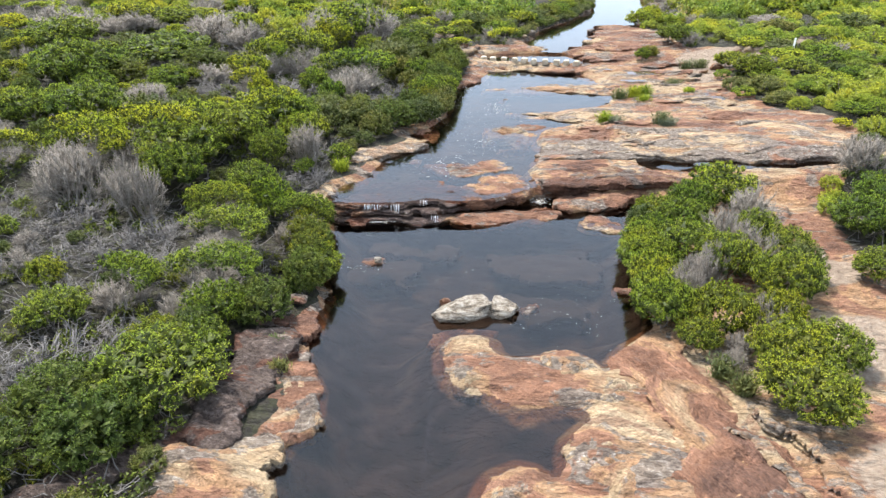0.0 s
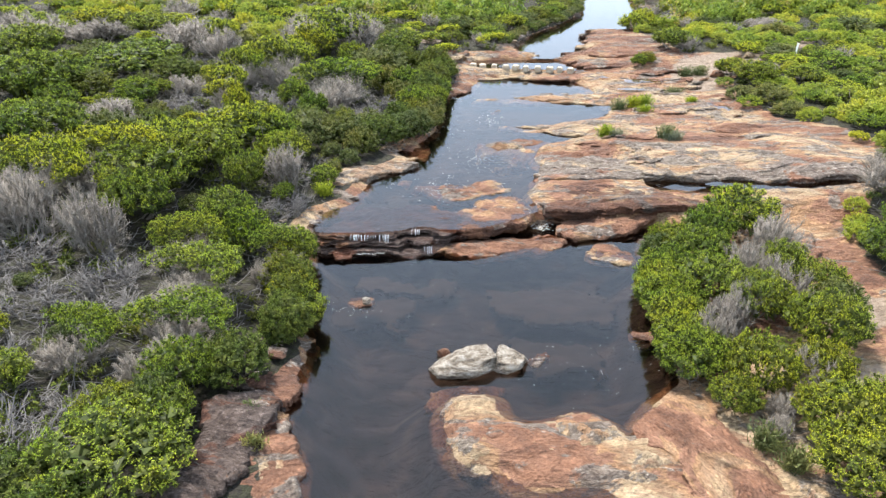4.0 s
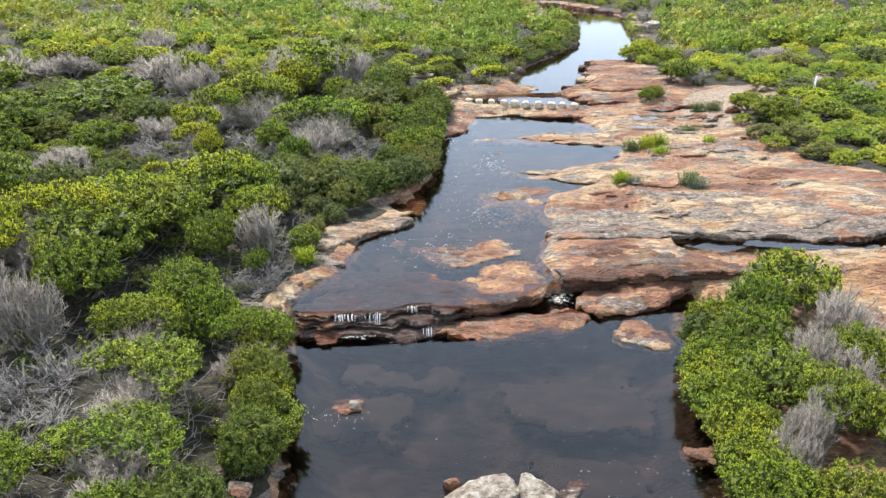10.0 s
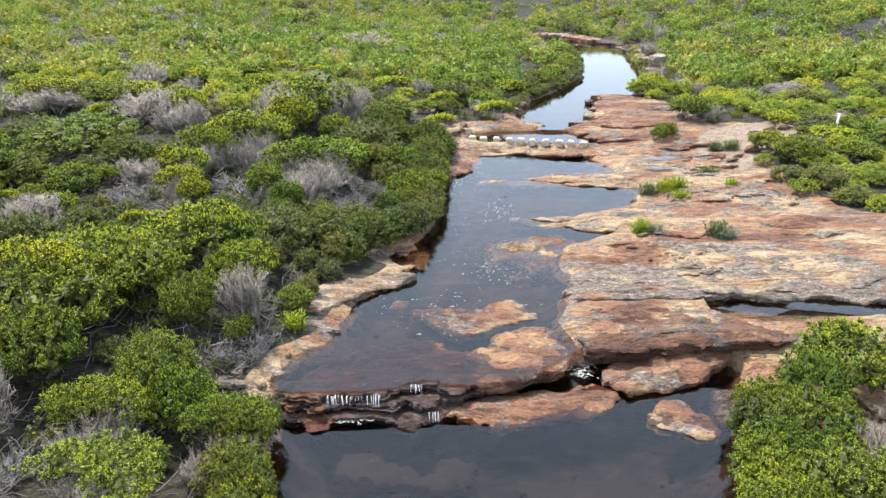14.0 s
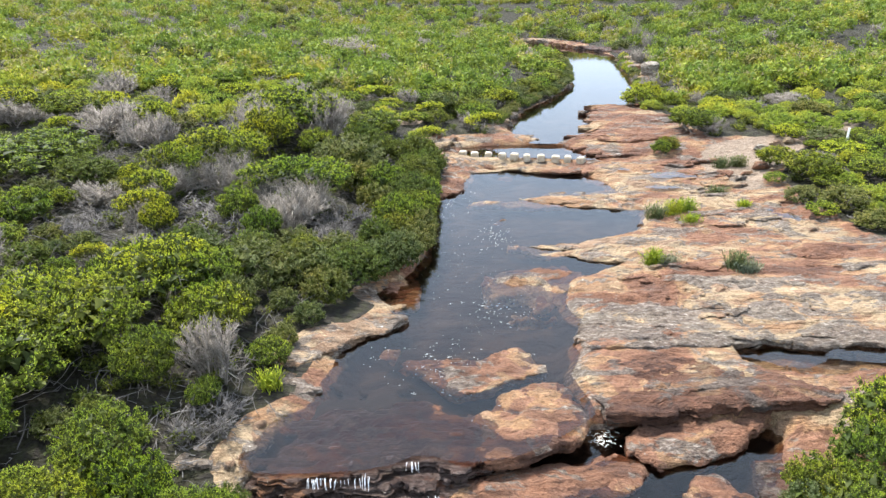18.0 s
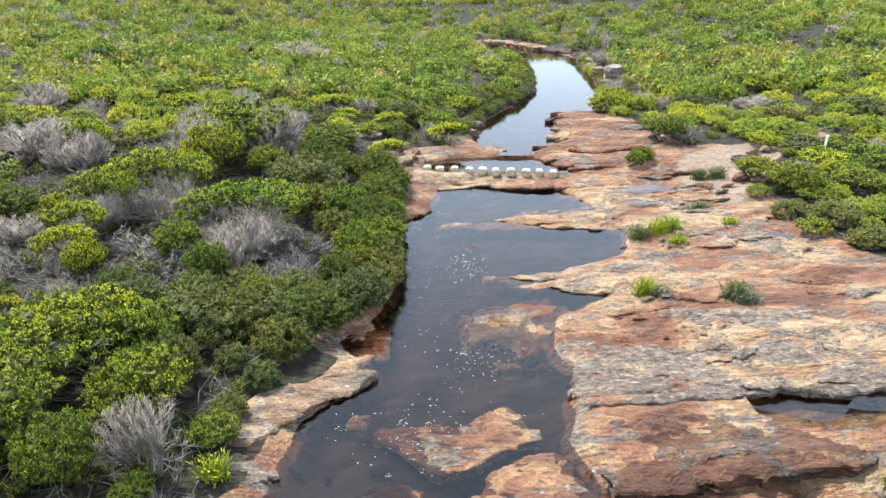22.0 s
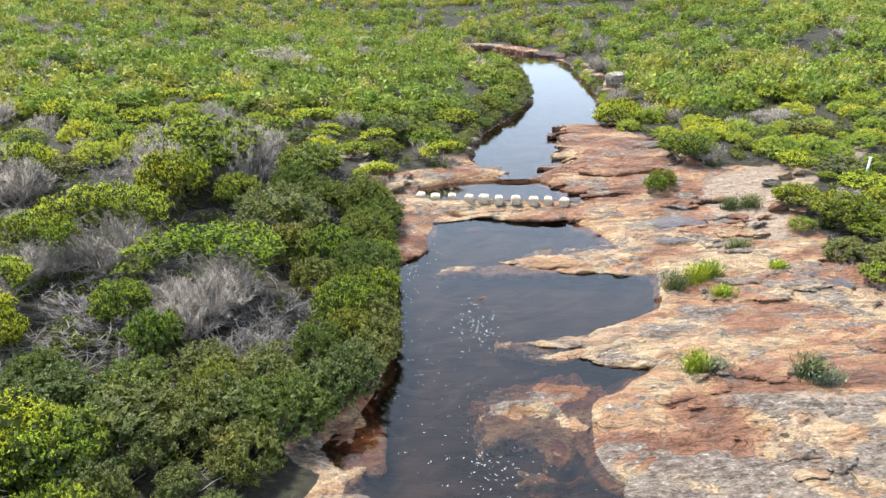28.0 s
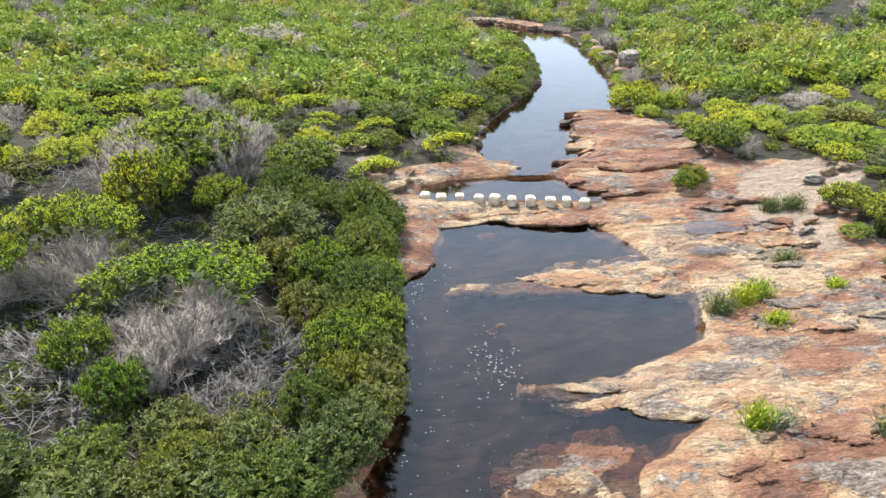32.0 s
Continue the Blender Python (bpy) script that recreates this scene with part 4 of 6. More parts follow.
KINDS = {
    "G": ("green_shrub", LEAF_GREEN, TWIG, "rounded bright green coastal heath shrub on the bank"),
    "D": ("dark_shrub", LEAF_DEEP, TWIG, "dense deep green shrub overhanging the creek bank"),
    "O": ("olive_shrub", LEAF_OLIVE, TWIG, "dull olive-grey shrub among the heath"),
    "Y": ("yellow_shrub", LEAF_YELLOW, TWIG, "yellow-green domed shrub on the bank"),
    "C": ("umbrella_shrub", LEAF_YELLOW, TWIG, "grey fanned branches under a yellow-green leaf cap"),
    "K": ("umbrella_shrub", LEAF_GREEN, TWIG, "grey fanned branches under a bright green leaf cap"),
    "T": ("twiggy_shrub", LEAF_OLIVE, TWIG, "bare grey-brown shrub of fine upright twigs"),
    "X": ("dead_shrub", LEAF_OLIVE, DEADWOOD, "silvery dead shrub sprawling over the ground"),
    "H": ("heath_shrub", HEATH, TWIG, "low bright green heath shrub beyond the rock"),
}
MODELS = {}
for kk, (k, (nm, lm, tm, lab)) in enumerate(KINDS.items()):
    MODELS[k] = [shrub(100 + 10 * kk + v, k, lm, tm, lab, name=nm) for v in range(3)]
    if k in "GCKTOYD":
        MODELS[k + "b"] = [shrub(190 + 10 * kk + v, k, lm, tm, lab, 54, 2.0, 0.0215, nm) for v in range(2)]
    MODELS[k + "s"] = [shrub(105 + 10 * kk + v, k, lm, tm, lab, 42, 0.62, 0.055, nm) for v in range(2)]
HIGH_OF = {o.name: h for o, h in HIGH.items()}
USED = set()
TAKEN = []


def plant(k, x, y, r, high, small=False, sink=0.05, fine=False):
    """A shrub of kind k with radius r and height high."""
    pool = MODELS[k + "s"] if small and r < 1.7 else MODELS[k + "b"] if (fine or r > 1.3) and k + "b" in MODELS else MODELS[k]
    src = pool[int(rng.randint(len(pool)))]
    z = height_at(x, y) - sink * r
    turn = rng.uniform(-35, 35) if k in "CK" else rng.uniform(0, 360)
    m = pose(x, y, z, rng.uniform(-6, 6), rng.uniform(-6, 6), turn) @ Matrix.Diagonal((r, r * rng.uniform(0.9, 1.1), (high + sink * r) / HIGH_OF[src.name], 1))
    if src in USED:
        sc = src.scale
        ob = copy_thing(src, m @ Matrix.Diagonal((1 / sc[0], 1 / sc[1], 1 / sc[2], 1)))
    else:
        USED.add(src)
        ob = src
        ob.matrix_basis = m
    tagged(ob, group=KINDS[k][0] + "s")
    TAKEN.append((x, y, r * (0.6 if k in "TX" else 1.0)))
    if k in "CKT" and high > 1.4:
        TAKEN.append((x, y - 0.8 * r, 0.9 * r))
    return ob


# the shrubs that stand out, stretch by stretch: kind, place, radius, height
WEST_START = """D,-8.0,-8.6,1.2,1.2 D,-8.3,-7.4,1.1,1.2 D,-6.7,-6.4,1.2,1.3 D,-6.3,-5.8,1.0,1.3 D,-7.8,-5.6,1.2,1.2 X,-9.6,-5.2,1.2,0.8 G,-6.0,-4.6,1.6,1.4 X,-8.5,-3.9,1.44,1.0
G,-5.8,-3.2,0.9,1.2 X,-7.5,-3.1,1.1,0.9 G,-6.9,-3.0,0.8,1.0 O,-6.0,-2.8,0.84,1.2 G,-9.7,-2.5,0.95,1.2 G,-5.8,-1.7,1.0,1.4 T,-6.9,-1.6,0.7,1.0 X,-10.3,-1.5,1.25,0.9
D,-4.7,-1.2,1.1,1.3"""
WEST_POOL = """K,-8.7,-1.1,1.04,1.5 K,-6.4,-0.4,1.5,1.5 D,-4.0,0.5,0.7,1.1 X,-9.1,0.8,1.35,0.9 X,-11.1,1.1,1.4,0.9 D,-4.2,1.6,0.75,1.4 K,-6.9,1.9,1.6,1.7 X,-9.9,2.6,1.3,1.0
D,-4.3,2.8,0.8,1.3 T,-5.2,3.2,0.7,1.0 X,-12.6,3.4,1.5,0.9 K,-5.0,4.0,1.0,1.6 K,-8.0,4.2,1.2,1.7 T,-10.9,4.6,1.35,2.6 D,-4.6,5.0,0.7,1.2 T,-13.4,5.0,1.6,2.5
Y,-6.3,5.2,1.0,1.7"""
WEST_FALLS = """G,-7.3,6.2,1.05,1.6 G,-10.4,6.5,1.2,1.7 C,-14.0,6.6,1.85,2.3 X,-5.6,7.6,1.1,0.8 C,-12.2,8.2,2.0,2.4 G,-5.9,8.2,0.5,0.8 G,-10.7,8.4,2.1,2.0 G,-7.5,8.9,0.85,1.6
T,-5.9,9.2,1.3,2.0 G,-9.6,10.1,2.0,2.0 Y,-10.9,10.3,1.85,2.0 G,-6.5,10.9,1.2,1.7 G,-18.8,11.0,1.6,1.8 G,-16.4,11.4,1.9,2.0 G,-6.7,11.5,0.8,1.5 O,-6.3,12.2,0.9,1.4
Y,-8.6,12.6,1.9,2.1"""
WEST_LEDGE = """O,-14.2,12.6,1.2,1.4 O,-7.2,12.9,0.85,1.4 G,-7.5,13.1,1.2,1.8 O,-3.9,13.6,1.0,1.3 G,-8.6,13.7,0.75,1.5 O,-6.3,14.3,1.5,1.5 T,-15.0,14.3,1.6,1.3 O,-4.7,14.7,1.2,1.5
D,-3.2,14.9,1.4,1.5 O,-8.2,15.4,1.1,1.3 D,-4.9,15.5,1.1,1.4 D,-6.6,15.6,1.2,1.4 O,-2.4,15.7,1.0,1.3 O,-3.9,16.3,1.05,1.3 X,-10.4,16.8,1.3,0.9 O,-5.4,16.8,1.0,1.2
D,-2.6,17.6,0.95,1.3"""
WEST_UPPER_POOL = """G,-6.9,18.0,0.85,1.35 Y,-10.6,18.0,0.7,1.3 D,-1.9,18.2,0.9,1.3 X,-4.7,18.2,1.1,0.8 X,-8.6,18.3,2.0,0.9 G,-20.1,18.3,1.4,1.7 C,-11.3,18.4,1.0,1.5 X,-13.4,18.4,1.5,0.8
G,-20.7,18.8,2.6,2.4 G,-16.0,18.8,1.2,1.3 T,-6.0,19.0,1.5,1.9 D,-18.6,19.3,1.7,1.5 G,-8.1,19.4,0.8,1.5 G,-2.0,19.6,1.15,1.6 C,-11.6,19.9,1.1,1.7 X,-4.1,19.9,1.5,1.0
X,-7.6,20.0,1.5,0.9"""
WEST_THICKET = """X,-9.2,20.2,2.0,1.0 X,-3.0,20.6,0.9,0.7 T,-14.0,20.6,1.4,1.1 C,-6.2,20.9,2.5,2.4 D,-1.7,21.0,1.0,1.5 O,-3.0,21.6,1.0,1.4 C,-11.5,22.0,1.4,2.2 D,-1.5,22.4,1.35,1.8
D,-15.4,22.6,1.5,1.4 C,-9.8,23.4,2.1,2.8 G,-2.7,23.6,1.1,1.7 O,-4.0,24.0,1.2,1.6 G,-18.6,24.6,3.0,1.8 D,-1.4,24.8,1.4,1.8 O,-4.6,26.3,2.3,2.2 O,-22.0,26.6,1.8,1.5
G,-26.6,27.1,2.9,2.2"""
WEST_THICKET_BACK = """D,-1.4,28.2,1.4,2.0 Y,-8.8,28.6,1.6,2.7 D,-3.4,28.6,1.3,1.8 T,-15.2,28.8,2.0,2.0 G,-6.6,29.2,1.1,1.5 D,-4.4,29.4,1.4,2.0 T,-9.9,29.9,2.2,2.8 C,-15.3,30.2,1.3,2.0
T,-17.5,30.9,3.0,2.0 T,-6.3,31.4,1.9,2.9 T,-28.7,31.8,3.0,2.2 T,-23.8,31.9,2.0,1.6 Y,-8.4,32.3,2.6,2.8 C,-25.0,32.6,2.2,2.0 G,-20.9,33.2,2.3,1.7 G,-4.0,33.4,1.6,1.4
T,-10.6,34.2,2.3,2.2"""
WEST_FAR = """T,-7.0,35.4,2.3,2.2 D,-0.4,36.4,0.9,1.0 D,1.7,39.0,1.3,1.4 T,1.5,39.3,0.9,1.2 O,0.0,39.7,1.7,1.6 T,-22.0,41.3,2.4,2.0 D,1.8,41.4,1.1,1.2 T,-2.6,42.0,1.4,1.3
D,2.4,44.2,1.1,1.2 G,3.4,46.4,1.2,1.3"""
EAST_BUSH = """G,8.2,-4.4,1.25,1.3 T,7.2,-3.0,0.45,0.7 G,8.5,-2.9,1.1,1.4 G,9.6,-2.6,0.9,1.2 T,7.5,-2.4,0.5,0.8 G,6.6,-2.0,0.6,0.9 T,8.6,-1.4,0.7,1.3 G,7.5,-1.2,0.95,1.5
G,8.9,-1.2,0.8,1.3 G,6.2,-0.4,0.85,1.2 G,9.5,0.2,1.1,1.7 T,6.9,0.2,0.75,1.4 T,7.3,0.7,0.75,1.6 T,7.9,1.0,0.8,1.6 G,6.6,1.0,0.7,1.1 G,12.8,1.3,0.9,1.1
O,10.4,1.4,0.9,1.3 G,8.4,1.6,1.0,1.6 G,6.5,2.2,0.7,1.2 T,9.5,2.4,1.1,1.7 G,14.6,2.4,1.2,1.4"""
EAST_TRACK = """G,7.6,2.6,1.3,1.5 G,10.6,2.6,0.8,1.2 T,8.7,3.4,1.0,1.7 G,9.9,3.4,0.9,1.5 G,7.0,3.9,0.8,1.2 G,7.9,4.6,1.1,1.5 G,13.9,4.7,1.2,1.4 T,10.3,4.8,1.2,1.9
G,7.2,5.4,0.8,1.3 G,8.6,5.9,1.0,1.6 G,15.4,6.2,1.3,1.5 Y,9.9,6.9,1.4,1.8 T,15.6,8.7,1.3,1.6 G,17.0,24.6,1.32,1.38 G,16.4,26.6,1.08,1.12 G,11.7,29.9,0.63,0.9
D,12.3,30.6,0.74,0.78 T,15.6,32.6,1.08,1.12 G,14.6,33.4,1.44,1.50 X,21.2,38.0,1.58,0.7 T,23.4,39.9,2.05,0.8"""
EAST_FAR = """G,14.2,42.6,1.50,1.56 G,15.2,44.2,1.11,1.6 T,17.4,50.4,1.32,1.38 T,18.2,51.3,1.31,1.4 T,5.0,53.7,1.29,1.2 T,-5.0,58.1,1.85,1.3 T,-10.9,58.2,2.12,1.3 T,-8.3,65.7,3.98,1.5
T,21.0,66,1.80,1.88 T,-8.7,66.8,4.55,1.8 T,-27.2,68.5,2.68,1.2 T,47.7,68.6,2.07,1.3 T,10.1,68.8,1.97,1.5 T,-25.3,74.3,2.86,1.3 T,-1.6,75.5,1.83,1.3 T,-20.4,75.6,2.22,1.3
T,27.5,84.3,1.64,2.4 T,-1.7,85.6,3.23,1.5 T,27.6,90.7,1.54,2.4"""
for row in " ".join((WEST_START, WEST_POOL, WEST_FALLS, WEST_LEDGE, WEST_UPPER_POOL, WEST_THICKET, WEST_THICKET_BACK, WEST_FAR, EAST_BUSH, EAST_TRACK, EAST_FAR)).split():
    k, x, y, r, high = row.split(",")
    plant(k, float(x), float(y), float(r), float(high), small=float(y) > 34, fine=float(y) < 9)


def free(x, y, r, gap=0.72):
    return all((x - a) ** 2 + (y - b_) ** 2 > (gap * (r + c_)) ** 2 for a, b_, c_ in TAKEN)


def shore_gap(x, y):
    """Distance out from any pool, and out from the bare platform, for arrays."""
    d = np.full(x.shape, 99.0)
    for poly, level, depth in POOLS:
        d = np.minimum(d, signed(poly, x, y))
    return d, signed(PLATFORM, x, y)


def mid_line(y):
    return float(np.interp(y, [-60, 5, 30, 44, 60, 80], [0, 0, 3, 8, 15, 18]))


def west_bare(x, y):
    """How far back from the water the bushes of the west bank stand."""
    if x > mid_line(y):
        return 0.0
    return float(np.interp(y, [-60, -9, -8, -1.5, 0, 5.5, 6.5, 9, 13, 15.5, 17, 23, 24.5, 28, 31, 37, 39], [0, 0, 2.0, 1.4, 0.1, 0.1, 0.9, 1.0, 1.0, 0.5, 0, 0, 1.0, 0.8, 1.5, 1.5, 1.6]))


def fill(count, x0, x1, y0, y1, rlo, rhi, kinds, weights, gap=0.72, small=False, squash=1.0, clear=0.75):
    xs, ys, rs = rng.uniform(x0, x1, count), rng.uniform(y0, y1, count), rng.uniform(rlo, rhi, count)
    d, p = shore_gap(xs, ys)
    for x, y, r, a, b_ in zip(xs, ys, rs, d, p):
        if a > (0.3 if x < mid_line(y) else clear * r + 0.25) + west_bare(x, y) and b_ > clear * r and np.hypot((x + 16.2) / 1.6, y - 24.6) > 1.5 and free(x, y, r, 0.82 if -13 < x < -3 and y < 14 else gap) and not (-13.5 < x < -1.2 and 16.5 < y < 33):
            if x < 2 and y < 50 and x < -6 - 0.9 * (y + 16) * 0.9 - 8:
                continue
            k = kinds[int(rng.choice(len(kinds), p=weights))]
            if -14 < x < -7.6 and -6 < y < 4.5:
                k = "TXGXO"[rng.randint(5)]
            plant(k, x, y, r, r * (0.6 if k == "X" else rng.uniform(1.0, 1.35) * squash), small or y > 27)


# shrubs leaning over the wooded west bank
def shore_row(pts, gap, lo, hi, kinds, inland=-1, squash=1.15):
    for (ax, ay), (bx, by) in zip(pts, pts[1:]):
        n = max(1, int(math.hypot(bx - ax, by - ay) / gap))
        for j in range(n):
            t = (j + rng.uniform(-0.2, 0.2)) / n
            w = rng.uniform(lo, hi)
            plant(kinds[rng.randint(len(kinds))], ax + (bx - ax) * t + inland * (rng.uniform(0.12, 0.45) + (1.3 if by > 34 and lo > 0.9 else 0)), ay + (by - ay) * t, w, w * (0.95 if by > 34 else squash * 1.2), by > 34)


shore_row([(-3.6, 0.6), (-4.2, 3.4), (-4.6, 5.6)], 0.8, 0.75, 1.0, "DDGO")
shore_row([(-1.5, 16.4), (-0.9, 18.0), (-0.8, 21.5), (-0.8, 24.2)], 0.85, 0.8, 1.05, "GDGO")
shore_row([(-1.2, 25.0), (-0.6, 28.0), (-0.8, 30.4)], 1.0, 0.9, 1.2, "DDO")
shore_row([(3.6, 38.2), (4.6, 41.5), (6.4, 45.2), (9.4, 50.2), (12.0, 57), (13.0, 64), (14.0, 73)], 1.4, 1.1, 1.5, "GDO")
shore_row([(3.9, 37.6), (4.6, 40.5), (6.4, 44.4), (9.4, 49.6), (12.0, 56.5), (13.0, 63.4), (14.2, 74), (13.0, 84)], 0.95, 0.6, 0.85, "DOO")
shore_row([(14.2, 45.0), (16.2, 50.1), (18.3, 59.2), (19.3, 66.9), (21.6, 76.0)], 1.5, 0.6, 0.85, "HOT", 1)
shore_row([(6.0, -0.6), (6.1, 1.6), (6.5, 4.0), (7.0, 5.6)], 0.6, 0.75, 0.95, "GGO", 0.35)

fill(2600, -32, 0, -9, 30, 0.5, 1.1, "GDOYTXC", [0.16, 0.15, 0.22, 0.06, 0.15, 0.12, 0.14], gap=0.72, squash=1.1)
fill(1100, -13.5, -4.4, -8, 16, 0.4, 0.75, "DOGX", [0.35, 0.3, 0.25, 0.1], gap=0.6, squash=1.0)
fill(1500, -42, 12, 28, 48, 0.7, 1.5, "HGOYTC", [0.2, 0.24, 0.18, 0.12, 0.16, 0.10], gap=0.7, squash=0.75)
fill(900, 12, 42, -4, 46, 0.8, 1.5, "HGOTY", [0.5, 0.2, 0.12, 0.1, 0.08], squash=0.62, gap=0.66)
fill(500, 12.5, 26, 6, 36, 0.4, 0.75, "HYGO", [0.4, 0.1, 0.3, 0.2], squash=0.8, gap=0.6, small=True, clear=0.15)
fill(170, -50, 70, 56, 112, 1.0, 1.7, "TOX", [0.6, 0.25, 0.15], small=True, gap=0.9)
for k in list(MODELS):
    for src in MODELS[k]:
        if src not in USED:
            for o in (*src.children_recursive, src):
                bpy.data.objects.remove(o)
print("shrubs", len(TAKEN))


def heath(name, xs, ys, rs, material, label, leaves, r, high=0.75, leaf=0.33):
    """Unbroken heath of many small clumps."""
    z = ground_height(xs, ys)[0]
    sub = 5
    ii = np.repeat(np.arange(len(xs)), sub)
    off = unit(r.normal(size=(len(ii), 3))) * np.array([0.75, 0.75, 0.22]) * rs[ii][:, None]
    cen = np.stack([xs[ii], ys[ii], z[ii] + rs[ii] * high * r.uniform(0.35, 0.75, len(ii))], 1) + off
    rad = rs[ii] * r.uniform(0.38, 0.6, len(ii))
    q = sprays(cen, rad, leaves // 6, 6, leaf, r, 0.4, 0.8)
    me = leaf_mesh(name, q, cores(cen, rad * 0.78, r, 40, 0.45), material, HEATH_SHADE if "heath" in name else INNER_SHADE)
    return tagged(new(name, me), label, "heath", kind="stuff")


def scatter(count, x0, x1, y0, y1, r, lo, hi, keep=1.0):
    y = y0 + (y1 - y0) * r.rand(count) ** 1.25
    x = r.uniform(x0, x1, count)
    wide = 14 + 0.80 * (y + 18)
    ok = np.abs(x) < wide
    x, y = x[ok], y[ok]
    d, p = shore_gap(x, y)
    rad = r.uniform(lo, hi, len(x))
    d = np.where(ground_height(x, y)[1] > 0.4, -9, d)
    ok = (d > 0.8 * rad + 0.2 + 1.2 * (y > 38)) & ((x < -5.2) | (x > 3) | (y > 1) | (y < -9)) & ((x < -4.6) | (x > 3) | (y > 14)) & (p > 0.7 * rad) & (signed(TRACK, x, y) > 0.6)
    return x[ok], y[ok], rad[ok]


r = np.random.RandomState(5)
hx, hy, hr = scatter(8200, -150, 190, 44, 190, r, 1.0, 2.0)
green = fbm(hx * 0.06, hy * 0.06, 3) + 0.35 * r.normal(size=len(hx)) < 0.2
heath("far_heath", hx[green], hy[green], hr[green], HEATH, "bright green coastal heath covering the far slope", 36, r, 0.7, 0.15)
heath("far_grey_heath", hx[~green], hy[~green], hr[~green], HEATH_GREY, "patches of grey-leaved scrub in the heath", 36, r, 0.7, 0.15)
hx, hy, hr = scatter(2400, -260, 320, 180, 420, r, 2.0, 3.6)
heath("distant_heath", hx, hy, hr, HEATH, "distant green heath on the rise", 14, r, 0.6, 0.6)
hx, hy, hr = scatter(3600, -34, 42, -8, 50, r, 0.25, 0.5)
heath("undergrowth", hx, hy, hr, LEAF_DEEP, "low scrubby undergrowth between the shrubs", 24, r, 0.7, 0.07)

# heath of the lower valley, beside and behind the start of the walk
hx, hy = r.uniform(-46, 46, 1500), r.uniform(-44, -8.5, 1500)
ok = ((hx < -5.6) | (hx > 15.5)) & ((hy < -10) | (np.abs(hx) > 12))
hx, hy = hx[ok], hy[ok]
heath("lower_heath", hx, hy, r.uniform(0.8, 1.5, len(hx)), LEAF_GREEN, "green heath on the banks of the lower creek", 30, r, 0.9, 0.2)

# fallen sticks on the litter
sx_, sy_, _ = scatter(18000, -22, 16, -9, 34, r, 0.2, 0.4)
sz_ = ground_height(sx_, sy_)[0]
p0 = np.stack([sx_, sy_, sz_ + r.uniform(0.0, 0.12, len(sx_))], 1)
pth = bent(p0, np.stack([r.normal(size=len(sx_)), r.normal(size=len(sx_)), 0.25 * r.rand(len(sx_))], 1), r.uniform(0.3, 1.1, (len(sx_), 1)), r, 4, 0.35, 0.1)
v_, f_ = tubes(pth, np.array([0.015, 0.013, 0.010, 0.006])[None].repeat(len(sx_), 0), 3)
tagged(new("fallen_sticks", mesh_of("fallen_sticks", v_, f_, DEADWOOD)), "silver-grey fallen sticks littering the scrub floor", "sticks", kind="stuff")

# ---------------------------------------------------------------- rocks, stones and small things


